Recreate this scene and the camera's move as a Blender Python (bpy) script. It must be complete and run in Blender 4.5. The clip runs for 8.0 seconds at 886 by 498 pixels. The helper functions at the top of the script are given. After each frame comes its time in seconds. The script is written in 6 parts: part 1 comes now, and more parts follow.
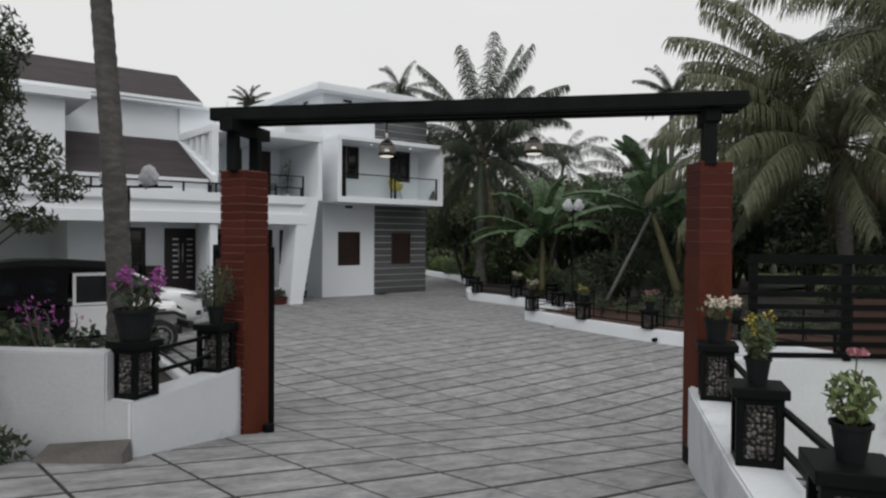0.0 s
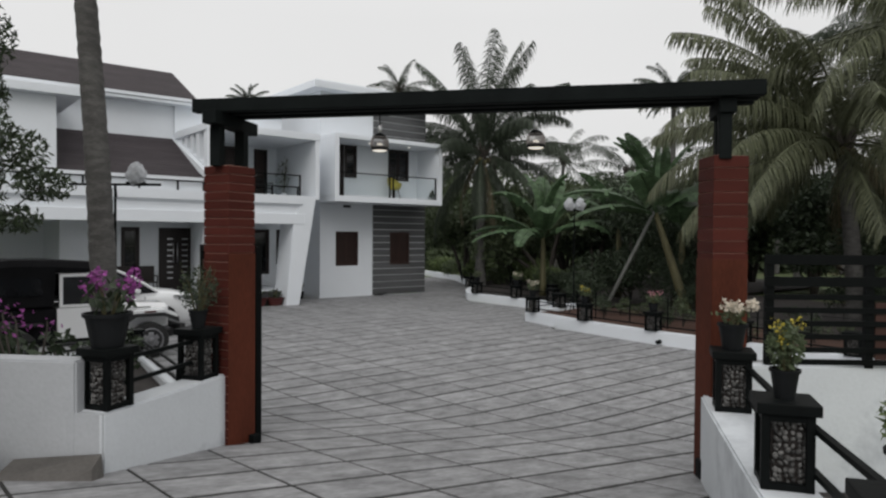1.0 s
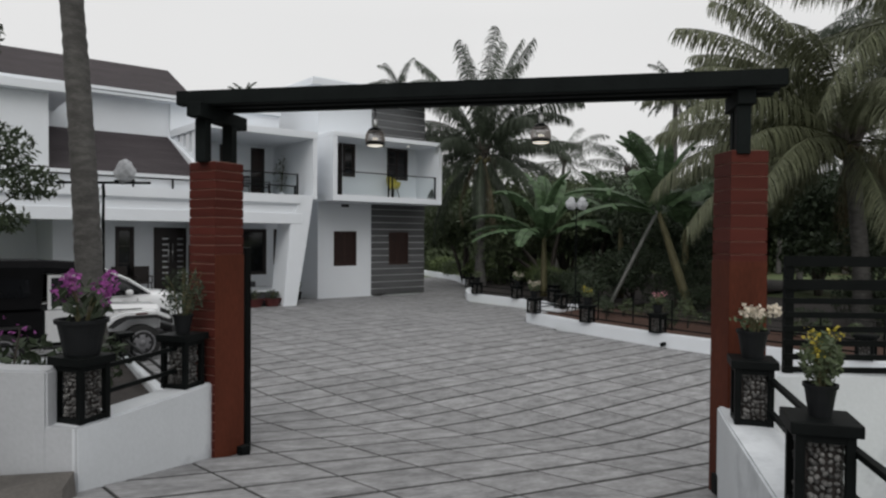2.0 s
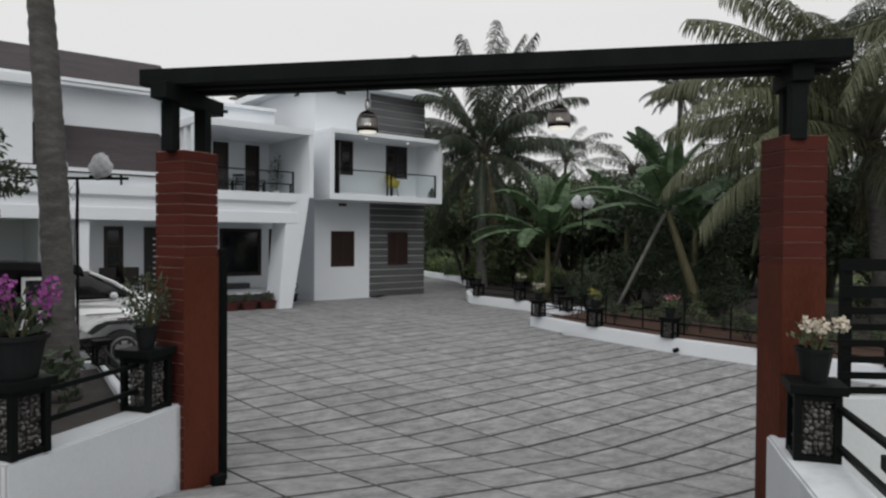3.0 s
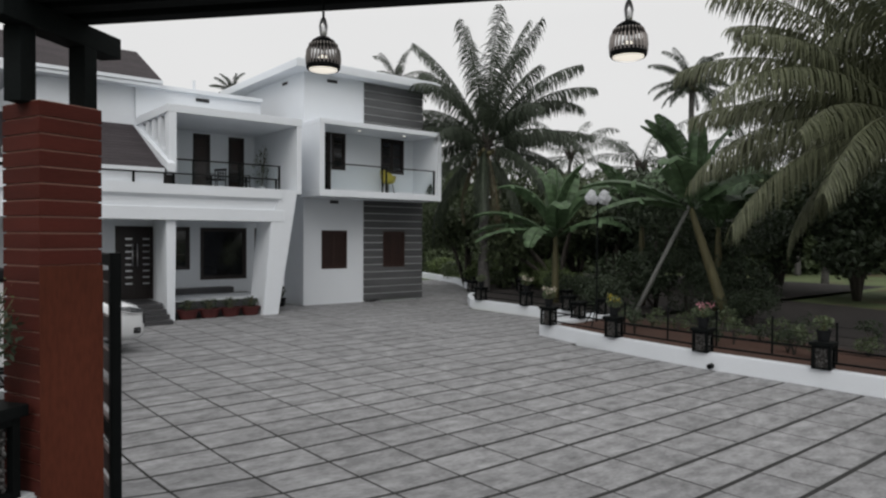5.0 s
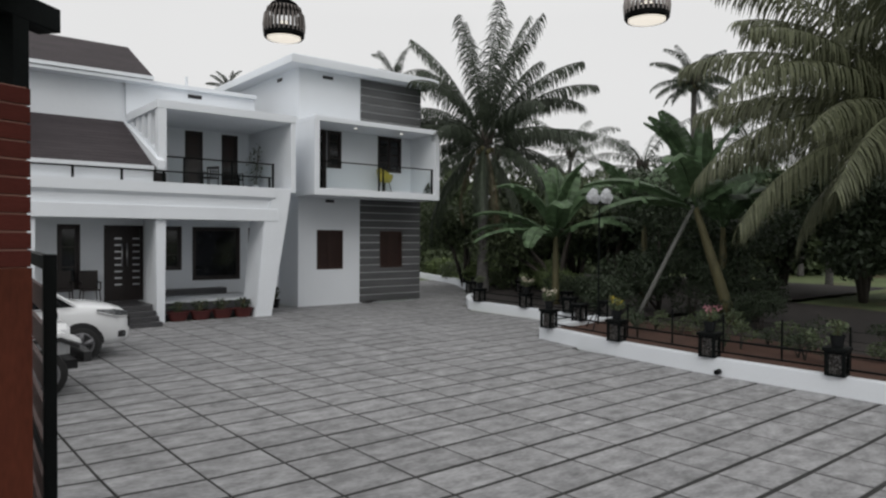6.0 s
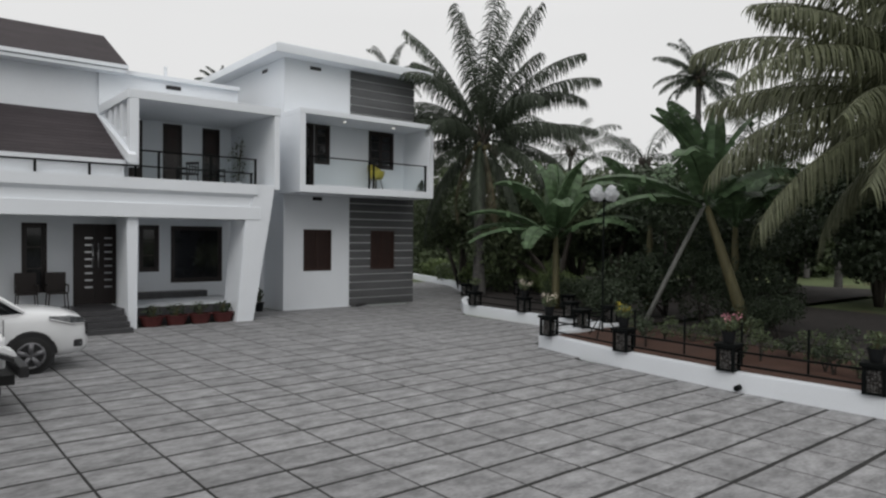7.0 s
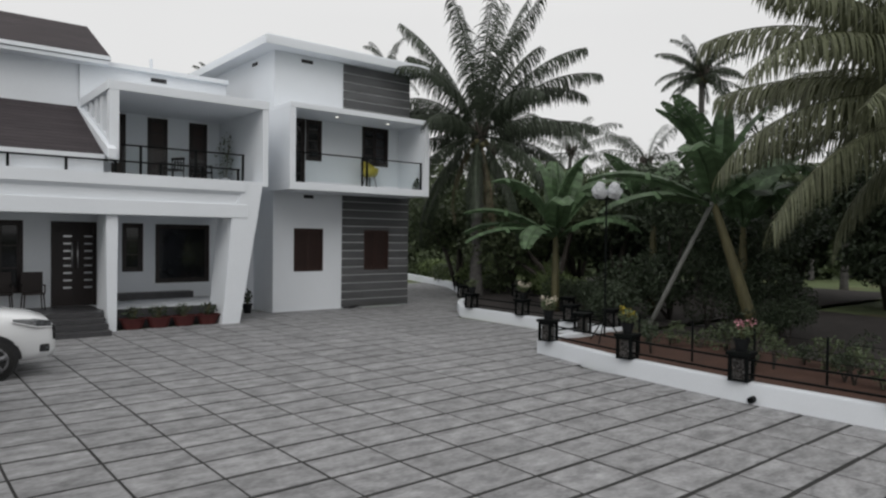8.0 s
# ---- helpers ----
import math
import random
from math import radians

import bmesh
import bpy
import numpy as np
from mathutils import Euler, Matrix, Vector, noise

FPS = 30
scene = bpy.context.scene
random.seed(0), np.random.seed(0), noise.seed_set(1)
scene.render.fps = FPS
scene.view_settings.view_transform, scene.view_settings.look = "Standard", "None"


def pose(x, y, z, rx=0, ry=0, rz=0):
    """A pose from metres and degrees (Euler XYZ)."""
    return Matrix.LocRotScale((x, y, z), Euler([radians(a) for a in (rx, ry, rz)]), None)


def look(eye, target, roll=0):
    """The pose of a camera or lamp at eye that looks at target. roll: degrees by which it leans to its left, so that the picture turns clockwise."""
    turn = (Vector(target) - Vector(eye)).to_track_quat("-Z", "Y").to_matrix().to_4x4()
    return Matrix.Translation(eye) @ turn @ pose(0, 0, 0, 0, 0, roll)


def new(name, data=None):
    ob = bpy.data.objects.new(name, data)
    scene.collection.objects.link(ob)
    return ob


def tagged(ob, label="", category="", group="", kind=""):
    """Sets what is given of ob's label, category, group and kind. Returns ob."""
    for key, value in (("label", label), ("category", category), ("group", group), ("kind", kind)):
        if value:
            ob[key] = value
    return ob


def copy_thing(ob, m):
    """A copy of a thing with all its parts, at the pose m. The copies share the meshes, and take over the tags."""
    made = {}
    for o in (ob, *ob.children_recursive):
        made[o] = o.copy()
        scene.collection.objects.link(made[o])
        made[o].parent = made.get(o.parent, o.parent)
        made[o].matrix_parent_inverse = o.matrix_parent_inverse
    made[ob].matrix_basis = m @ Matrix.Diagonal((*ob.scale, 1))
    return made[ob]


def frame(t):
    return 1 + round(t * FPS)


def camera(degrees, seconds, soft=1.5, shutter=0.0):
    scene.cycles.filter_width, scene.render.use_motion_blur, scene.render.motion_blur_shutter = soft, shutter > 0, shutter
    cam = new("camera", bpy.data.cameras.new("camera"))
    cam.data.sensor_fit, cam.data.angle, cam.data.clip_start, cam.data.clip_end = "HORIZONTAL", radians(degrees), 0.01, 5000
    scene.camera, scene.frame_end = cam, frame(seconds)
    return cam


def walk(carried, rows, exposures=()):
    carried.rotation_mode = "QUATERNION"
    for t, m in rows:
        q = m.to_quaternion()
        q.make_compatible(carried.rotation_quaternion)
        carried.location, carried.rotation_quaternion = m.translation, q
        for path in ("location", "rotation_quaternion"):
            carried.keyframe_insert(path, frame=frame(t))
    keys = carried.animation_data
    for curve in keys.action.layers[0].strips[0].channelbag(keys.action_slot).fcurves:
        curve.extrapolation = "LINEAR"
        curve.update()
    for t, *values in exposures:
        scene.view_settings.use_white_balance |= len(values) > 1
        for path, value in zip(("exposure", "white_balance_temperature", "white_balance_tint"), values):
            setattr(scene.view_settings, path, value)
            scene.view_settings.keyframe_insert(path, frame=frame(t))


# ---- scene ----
import collections

cam = camera(66.1, 8.0, soft=2.3)
PATH = [
    (0, (-0.095, -0.071, 2.543), (1.159, 1.488, 2.508), 0.4),
    (0.5, (0.03, 0.072, 2.539), (1.284, 1.63, 2.505), 0.4),
    (1, (0.186, 0.222, 2.536), (1.439, 1.78, 2.501), 0.4),
    (1.5, (0.318, 0.368, 2.542), (1.571, 1.925, 2.506), 0.4),
    (3, (0.916, 1.158, 2.54), (2.17, 2.715, 2.504), 0.4),
    (3.5, (1.429, 1.798, 2.54), (2.684, 3.355, 2.503), 0.4),
    (4, (1.845, 2.338, 2.527), (3.1, 3.895, 2.491), 0.5),
    (4.5, (2.011, 2.541, 2.526), (3.266, 4.097, 2.49), 0.3),
    (6, (2.545, 3.052, 2.524), (3.8, 4.608, 2.488), 0.4),
    (6.5, (2.884, 3.373, 2.514), (4.14, 4.929, 2.479), 0.4),
    (7, (3.498, 3.963, 2.516), (4.756, 5.517, 2.481), 0.5),
    (7.5, (3.93, 4.356, 2.497), (5.189, 5.91, 2.463), 0.6),
    (8, (4.108, 4.522, 2.495), (5.368, 6.075, 2.461), 0.7),
]
walk(cam, [(t, look(eye, target, roll)) for t, eye, target, roll in PATH])

# ==== world, sun, sky ====
random.seed(7)
H = Vector((0.627, 0.779, 0.0))          # way in through the gate
R = Vector((0.779, -0.627, 0.0))         # across the gate, to the right
O = Vector((-0.095, -0.071, 0.0))


def hd(lat, dep, z=0.0):
    """A place from metres across the gate, metres in, and height."""
    p = O + R * lat + H * dep
    return Vector((p.x, p.y, z))


GATE_YAW = -38.8

world = bpy.data.worlds.new("world")
scene.world = world
world.use_nodes = True
wn, wl = world.node_tree.nodes, world.node_tree.links
wn.clear()
sky = wn.new("ShaderNodeTexSky")
sky.sky_type = 'NISHITA'
sky.sun_disc = False
sky.sun_elevation = math.radians(48)
sky.sun_rotation = math.radians(226)
sky.dust_density = 6.0
grey = wn.new("ShaderNodeHueSaturation")
grey.inputs["Saturation"].default_value = 0.05
wl.new(sky.outputs[0], grey.inputs["Color"])
coord = wn.new("ShaderNodeTexCoord")
sep = wn.new("ShaderNodeSeparateXYZ")
wl.new(coord.outputs["Generated"], sep.inputs[0])
rise = wn.new("ShaderNodeMapRange")      # cloud cover: brighter towards the zenith
rise.inputs["From Min"].default_value = 0.3
rise.inputs["From Max"].default_value = 1.0
rise.inputs["To Min"].default_value = 0.76
rise.inputs["To Max"].default_value = 1.15
wl.new(sep.outputs["Z"], rise.inputs["Value"])
cloudn = wn.new("ShaderNodeTexNoise")
cloudn.inputs["Scale"].default_value = 1.6
cloudn.inputs["Detail"].default_value = 3.0
wl.new(coord.outputs["Generated"], cloudn.inputs["Vector"])
cmul = wn.new("ShaderNodeMapRange")
cmul.inputs["To Min"].default_value = 0.95
cmul.inputs["To Max"].default_value = 1.05
wl.new(cloudn.outputs["Fac"], cmul.inputs["Value"])
both = wn.new("ShaderNodeMath")
both.operation = 'MULTIPLY'
wl.new(rise.outputs[0], both.inputs[0])
wl.new(cmul.outputs[0], both.inputs[1])
cloud = wn.new("ShaderNodeCombineColor")
for k in range(3):
    wl.new(both.outputs[0], cloud.inputs[k])
skymix = wn.new("ShaderNodeMix")
skymix.data_type = 'RGBA'
skymix.inputs["Factor"].default_value = 0.985
wl.new(grey.outputs[0], skymix.inputs["A"])
wl.new(cloud.outputs[0], skymix.inputs["B"])
bg = wn.new("ShaderNodeBackground")
bg.inputs["Strength"].default_value = 0.97
wl.new(skymix.outputs["Result"], bg.inputs["Color"])
wout = wn.new("ShaderNodeOutputWorld")
wl.new(bg.outputs[0], wout.inputs["Surface"])

sun_data = bpy.data.lights.new("sun", 'SUN')
sun_data.energy = 0.75
sun_data.angle = math.radians(35)
sun_data.color = (1.0, 0.97, 0.93)
sun = new("sun", sun_data)
sun.matrix_world = look((-10, -4, 24), (11, 16, 0))


# ==== materials ====
def mat(name, col, rough=0.7, vary=0.15, scale=3.0, fine=40.0, bump=0.1, metal=0.0, stretch=(1, 1, 1), rand=0.0, spec=0.4,
        stain=None, stain_at=0.6, island=False, coat=0.0):
    """A surface with variation at two scales, and a fine relief."""
    m = bpy.data.materials.new(name)
    m.use_nodes = True
    n, l = m.node_tree.nodes, m.node_tree.links
    p = n["Principled BSDF"]
    p.inputs["Roughness"].default_value = rough
    p.inputs["Metallic"].default_value = metal
    p.inputs["Specular IOR Level"].default_value = spec
    p.inputs["Coat Weight"].default_value = coat
    tc = n.new("ShaderNodeTexCoord")
    mp = n.new("ShaderNodeMapping")
    mp.inputs["Scale"].default_value = stretch
    l.new(tc.outputs["Object"], mp.inputs["Vector"])
    if rand or island:
        oi = n.new("ShaderNodeNewGeometry") if island else n.new("ShaderNodeObjectInfo")
        rnd = oi.outputs["Random Per Island"] if island else oi.outputs["Random"]
        off = n.new("ShaderNodeVectorMath")
        off.operation = 'SCALE'
        off.inputs[0].default_value = (31.0, 17.0, 23.0)
        l.new(rnd, off.inputs["Scale"])
        l.new(off.outputs[0], mp.inputs["Location"])
    n1 = n.new("ShaderNodeTexNoise")
    n1.inputs["Scale"].default_value = scale
    n1.inputs["Detail"].default_value = 4.0
    n2 = n.new("ShaderNodeTexNoise")
    n2.inputs["Scale"].default_value = fine
    n2.inputs["Detail"].default_value = 3.0
    l.new(mp.outputs[0], n1.inputs["Vector"])
    l.new(mp.outputs[0], n2.inputs["Vector"])
    add = n.new("ShaderNodeMath")
    add.operation = 'MULTIPLY_ADD'
    add.inputs[1].default_value = 0.65
    half = n.new("ShaderNodeMath")
    half.operation = 'MULTIPLY'
    half.inputs[1].default_value = 0.35
    l.new(n2.outputs["Fac"], half.inputs[0])
    l.new(n1.outputs["Fac"], add.inputs[0])
    l.new(half.outputs[0], add.inputs[2])
    rng = n.new("ShaderNodeMapRange")
    rng.inputs["From Min"].default_value = 0.3
    rng.inputs["From Max"].default_value = 0.7
    rng.inputs["To Min"].default_value = 1 - vary
    rng.inputs["To Max"].default_value = 1 + vary
    l.new(add.outputs[0], rng.inputs["Value"])
    value = rng.outputs[0]
    if rand:
        rr = n.new("ShaderNodeMapRange")
        rr.inputs["To Min"].default_value = 1 - rand
        rr.inputs["To Max"].default_value = 1 + rand
        l.new(rnd, rr.inputs["Value"])
        mm = n.new("ShaderNodeMath")
        mm.operation = 'MULTIPLY'
        l.new(value, mm.inputs[0])
        l.new(rr.outputs[0], mm.inputs[1])
        value = mm.outputs[0]
    sc = n.new("ShaderNodeVectorMath")
    sc.operation = 'SCALE'
    sc.inputs[0].default_value = col
    l.new(value, sc.inputs["Scale"])
    out = sc.outputs[0]
    if stain:
        st = n.new("ShaderNodeMapRange")
        st.inputs["From Min"].default_value = stain_at
        st.inputs["From Max"].default_value = stain_at + 0.12
        st.inputs["To Max"].default_value = 0.8
        n3 = n.new("ShaderNodeTexNoise")
        n3.inputs["Scale"].default_value = scale * 0.6
        n3.inputs["Detail"].default_value = 5.0
        n3.inputs["Roughness"].default_value = 0.65
        l.new(mp.outputs[0], n3.inputs["Vector"])
        l.new(n3.outputs["Fac"], st.inputs["Value"])
        mx = n.new("ShaderNodeMix")
        mx.data_type = 'RGBA'
        mx.inputs["B"].default_value = (*stain, 1)
        l.new(st.outputs[0], mx.inputs["Factor"])
        l.new(out, mx.inputs["A"])
        out = mx.outputs["Result"]
    l.new(out, p.inputs["Base Color"])
    if bump:
        b = n.new("ShaderNodeBump")
        b.inputs["Strength"].default_value = bump
        b.inputs["Distance"].default_value = 0.01
        l.new(n2.outputs["Fac"], b.inputs["Height"])
        l.new(b.outputs[0], p.inputs["Normal"])
    return m


def leaf_mat(name, col, vary=0.35, rough=0.5, glow=0.25):
    m = mat(name, col, rough=rough, vary=0.2, scale=1.2, fine=12.0, bump=0.0, rand=vary, island=True, spec=0.3)
    n, l = m.node_tree.nodes, m.node_tree.links
    p = n["Principled BSDF"]
    src = p.inputs["Base Color"].links[0].from_socket
    tr = n.new("ShaderNodeBsdfTranslucent")
    l.new(src, tr.inputs["Color"])
    mx = n.new("ShaderNodeMixShader")
    mx.inputs[0].default_value = glow
    l.new(p.outputs[0], mx.inputs[1])
    l.new(tr.outputs[0], mx.inputs[2])
    l.new(mx.outputs[0], n["Material Output"].inputs["Surface"])
    return m


def glass_mat(name, tint=(0.9, 0.95, 0.95), alpha=0.25):
    m = bpy.data.materials.new(name)
    m.use_nodes = True
    n, l = m.node_tree.nodes, m.node_tree.links
    n.clear()
    t = n.new("ShaderNodeBsdfTransparent")
    t.inputs["Color"].default_value = (*tint, 1)
    g = n.new("ShaderNodeBsdfGlossy")
    g.inputs["Roughness"].default_value = 0.04
    lw = n.new("ShaderNodeFresnel")
    lw.inputs["IOR"].default_value = 1.2
    mx = n.new("ShaderNodeMixShader")
    l.new(lw.outputs[0], mx.inputs[0])
    l.new(t.outputs[0], mx.inputs[1])
    l.new(g.outputs[0], mx.inputs[2])
    o = n.new("ShaderNodeOutputMaterial")
    l.new(mx.outputs[0], o.inputs["Surface"])
    return m


M_WHITE = mat("white_paint", (0.705, 0.735, 0.772), rough=0.75, vary=0.04, scale=0.6, fine=25, bump=0.12)
M_WALLW = mat("weathered_white_paint", (0.58, 0.605, 0.63), rough=0.8, vary=0.07, scale=1.4, fine=30, bump=0.2, stain=(0.36, 0.38, 0.41), stain_at=0.53)
# white wall paint darkened to carry the tree shade; the stains are its own
M_SHADEW = mat("shaded_white_wall_paint", (0.40, 0.412, 0.43), rough=0.85, vary=0.1, scale=1.2, fine=28, bump=0.25, stain=(0.24, 0.25, 0.26), stain_at=0.6)
M_SLATE = mat("slate_board", (0.085, 0.087, 0.09), rough=0.7, vary=0.3, scale=2.0, fine=30, bump=0.4, stretch=(0.4, 1, 4), rand=0.15)
M_GROUT = mat("light_grout", (0.5, 0.51, 0.52), rough=0.9, vary=0.1)
M_SHINGLE = mat("brown_roof_shingle", (0.034, 0.027, 0.030), rough=0.85, vary=0.3, scale=1.2, fine=60, bump=0.5, rand=0.12)
M_WOOD = mat("dark_door_wood", (0.014, 0.009, 0.008), rough=0.45, vary=0.3, scale=3, fine=40, bump=0.15, stretch=(6, 6, 0.5))
M_WOODR = mat("reddish_shutter_wood", (0.030, 0.015, 0.012), rough=0.5, vary=0.25, scale=3, fine=40, bump=0.15, stretch=(6, 6, 0.5))
M_RIM = mat("dull_steel_rim", (0.20, 0.20, 0.21), rough=0.45, vary=0.15, metal=0.6, bump=0.05)
M_SHUT = mat("shutter_panel_wood", (0.024, 0.012, 0.010), rough=0.4, vary=0.35, scale=3, fine=40, bump=0.15, stretch=(6, 6, 0.5))
M_STEEL = mat("brushed_steel", (0.62, 0.62, 0.63), rough=0.3, vary=0.05, metal=0.9, bump=0.0)
M_BLACK = mat("black_metal_paint", (0.005, 0.006, 0.006), spec=0.07, rough=0.5, vary=0.3, scale=5, fine=60, bump=0.15)
M_BEAM = mat("black_beam_paint", (0.008, 0.010, 0.010), spec=0.06, rough=0.75, vary=0.3, scale=4, fine=50, bump=0.15, stretch=(1, 1, 1))
M_CLAD = mat("red_brown_cladding", (0.070, 0.0165, 0.012), spec=0.12, rough=0.65, vary=0.28, scale=1.6, fine=30, bump=0.25, stretch=(0.7, 0.7, 5), rand=0.08)
M_CLADP = mat("orange_brown_plank", (0.045, 0.018, 0.013), rough=0.45, vary=0.25, scale=1.8, fine=30, bump=0.2, stretch=(5, 5, 0.5))
M_PLANK = mat("mottled_red_brown_plank", (0.082, 0.023, 0.013), spec=0.1, rough=0.6, vary=0.4, scale=1.1, fine=22, bump=0.2, stretch=(2, 2, 0.6), stain=(0.07, 0.018, 0.012), stain_at=0.55)
M_JOINT = mat("pale_joint", (0.42, 0.25, 0.20), rough=0.9, vary=0.1)
M_TILE = mat("grey_stone_slab", (0.225, 0.225, 0.23), rough=0.72, vary=0.5, scale=3.3, fine=15, bump=0.4, stretch=(1.0, 1.7, 1), rand=0.1, stain=(0.14, 0.14, 0.146), stain_at=0.56)
M_TILEI = mat("grey_stone_slab_far", (0.225, 0.225, 0.23), rough=0.72, vary=0.5, scale=3.3, fine=15, bump=0.4, stretch=(1.0, 1.7, 1), rand=0.1, island=True, stain=(0.14, 0.14, 0.146), stain_at=0.56)
M_WEDGE = mat("dark_weathered_stone", (0.095, 0.088, 0.082), rough=0.9, vary=0.3, scale=3, bump=0.5)
M_ROAD = mat("worn_asphalt", (0.075, 0.075, 0.077), rough=0.9, vary=0.3, scale=0.8, fine=45, bump=0.5)
M_SOILJ = mat("dark_joint_soil", (0.022, 0.022, 0.021), rough=0.95, vary=0.3, scale=4)
M_GROUND = mat("grass_and_soil", (0.085, 0.11, 0.045), rough=0.95, vary=0.4, scale=0.5, fine=9, bump=0.6, stain=(0.10, 0.06, 0.038), stain_at=0.55)
M_SOIL = mat("red_brown_soil", (0.055, 0.026, 0.017), rough=0.95, vary=0.35, scale=2.0, fine=22, bump=0.9)
M_DSOIL = mat("dark_soil", (0.032, 0.027, 0.025), rough=0.95, vary=0.4, scale=3.0, fine=25, bump=0.9)
M_GRANITE = mat("dark_granite", (0.05, 0.05, 0.053), rough=0.35, vary=0.25, scale=8, fine=90, bump=0.05)
M_PEBBLE = mat("mixed_pebble", (0.085, 0.083, 0.08), rough=0.7, vary=0.3, scale=6, fine=40, bump=0.2, rand=0.8, island=True)
M_POT = mat("black_plastic_pot", (0.010, 0.011, 0.012), spec=0.15, rough=0.5, vary=0.2, scale=8, bump=0.05)
M_TERRA = mat("terracotta_pot", (0.072, 0.015, 0.014), rough=0.7, vary=0.2, scale=6, bump=0.2)
M_BARK = mat("palm_bark", (0.082, 0.079, 0.075), rough=0.9, vary=0.5, scale=5, fine=22, bump=1.0, stretch=(1, 1, 2.5), stain=(0.055, 0.052, 0.05), stain_at=0.5)
M_BARKD = mat("dark_bark", (0.06, 0.052, 0.045), rough=0.9, vary=0.35, scale=4, bump=0.7, stretch=(2, 2, 0.6))
M_STEM = mat("banana_stem", (0.085, 0.078, 0.036), rough=0.6, vary=0.35, scale=4, fine=20, bump=0.3, stretch=(3, 3, 0.5))
M_POLE = mat("grey_wooden_pole", (0.13, 0.135, 0.125), rough=0.85, vary=0.3, scale=3, bump=0.4, stretch=(4, 4, 0.6))
L_PALM = leaf_mat("palm_leaflet", (0.112, 0.122, 0.072))
L_PALMD = leaf_mat("palm_leaflet_dark", (0.043, 0.056, 0.037))
L_BANANA = leaf_mat("banana_blade", (0.080, 0.130, 0.066), vary=0.3)
L_BUSH = leaf_mat("bush_leaf", (0.042, 0.058, 0.034))
L_MANGO = leaf_mat("mango_leaf", (0.050, 0.068, 0.038), vary=0.45)
L_TREE = leaf_mat("broad_leaf", (0.085, 0.110, 0.058))
L_LIGHT = leaf_mat("light_green_leaf", (0.12, 0.16, 0.065))
L_DRY = leaf_mat("dry_frond", (0.115, 0.095, 0.06))
L_PINK = leaf_mat("magenta_petal", (0.27, 0.065, 0.25), vary=0.3, glow=0.35)
L_WHITE = leaf_mat("cream_petal", (0.62, 0.56, 0.47), vary=0.15)
L_YELLOW = leaf_mat("yellow_petal", (0.42, 0.35, 0.05), vary=0.2)
L_ROSE = leaf_mat("pale_rose_petal", (0.45, 0.20, 0.24), vary=0.2)
M_CAR = mat("white_car_paint", (0.78, 0.79, 0.80), rough=0.22, vary=0.02, bump=0.0, coat=0.6)
M_TYRE = mat("tyre_rubber", (0.018, 0.018, 0.018), rough=0.85, vary=0.2, scale=10, bump=0.3)
M_TRIM = mat("black_plastic_trim", (0.015, 0.015, 0.016), rough=0.55, vary=0.2, bump=0.05)
M_CANVAS = mat("black_canvas", (0.008, 0.008, 0.009), spec=0.12, rough=0.9, vary=0.3, scale=4, bump=0.3)
M_DGLASS = mat("dark_glass", (0.010, 0.011, 0.013), rough=0.06, vary=0.1, bump=0.0, spec=0.4)
M_LENS = mat("clear_lens", (0.09, 0.095, 0.10), rough=0.08, vary=0.8, scale=30, bump=0.0, spec=0.8)
M_PLASTIC = mat("clear_plastic_wrap", (0.58, 0.60, 0.63), rough=0.3, vary=0.3, scale=9, fine=30, bump=0.6)
pn, pk = M_PLASTIC.node_tree.nodes, M_PLASTIC.node_tree.links
clear = pn.new("ShaderNodeBsdfTransparent")
film_mix = pn.new("ShaderNodeMixShader")
film_mix.inputs[0].default_value = 0.38
pk.new(pn["Principled BSDF"].outputs[0], film_mix.inputs[1])
pk.new(clear.outputs[0], film_mix.inputs[2])
pk.new(film_mix.outputs[0], pn["Material Output"].inputs["Surface"])
M_YCHAIR = mat("yellow_plastic", (0.36, 0.31, 0.05), rough=0.45, vary=0.08, bump=0.0)
M_BRASS = mat("bronze_wire", (0.22, 0.20, 0.19), rough=0.4, vary=0.2, metal=0.7, bump=0.0)
M_DARK = mat("dark_interior", (0.02, 0.02, 0.022), rough=0.9, vary=0.3, bump=0.0)
M_GLASS = glass_mat("railing_glass", (0.95, 0.97, 0.97))


def lamp_mat(name, col, power):
    m = bpy.data.materials.new(name)
    m.use_nodes = True
    p = m.node_tree.nodes["Principled BSDF"]
    p.inputs["Base Color"].default_value = (*col, 1)
    p.inputs["Emission Color"].default_value = (*col, 1)
    p.inputs["Emission Strength"].default_value = power
    return m


M_BULB = lamp_mat("warm_bulb", (1.0, 0.93, 0.82), 0.7)
M_SPOT = lamp_mat("ceiling_spot_glow", (1.0, 0.96, 0.88), 0.8)


# ==== building helpers ====
def empty(name, m, label="", category="", group="", kind=""):
    ob = new(name)
    ob.matrix_world = m
    return tagged(ob, label, category, group, kind)


def part(name, bm, material, parent=None, label="", smooth=False, keep=False):
    """Links a bmesh as one mesh object under a thing or a part."""
    me = bpy.data.meshes.new(name)
    if not keep:
        bmesh.ops.recalc_face_normals(bm, faces=bm.faces)
    bm.to_mesh(me)
    bm.free()
    me.materials.append(material)
    if smooth:
        for p in me.polygons:
            p.use_smooth = True
    ob = new(name, me)
    if parent:
        ob.parent = parent
    if label:
        tagged(ob, label)
    return ob


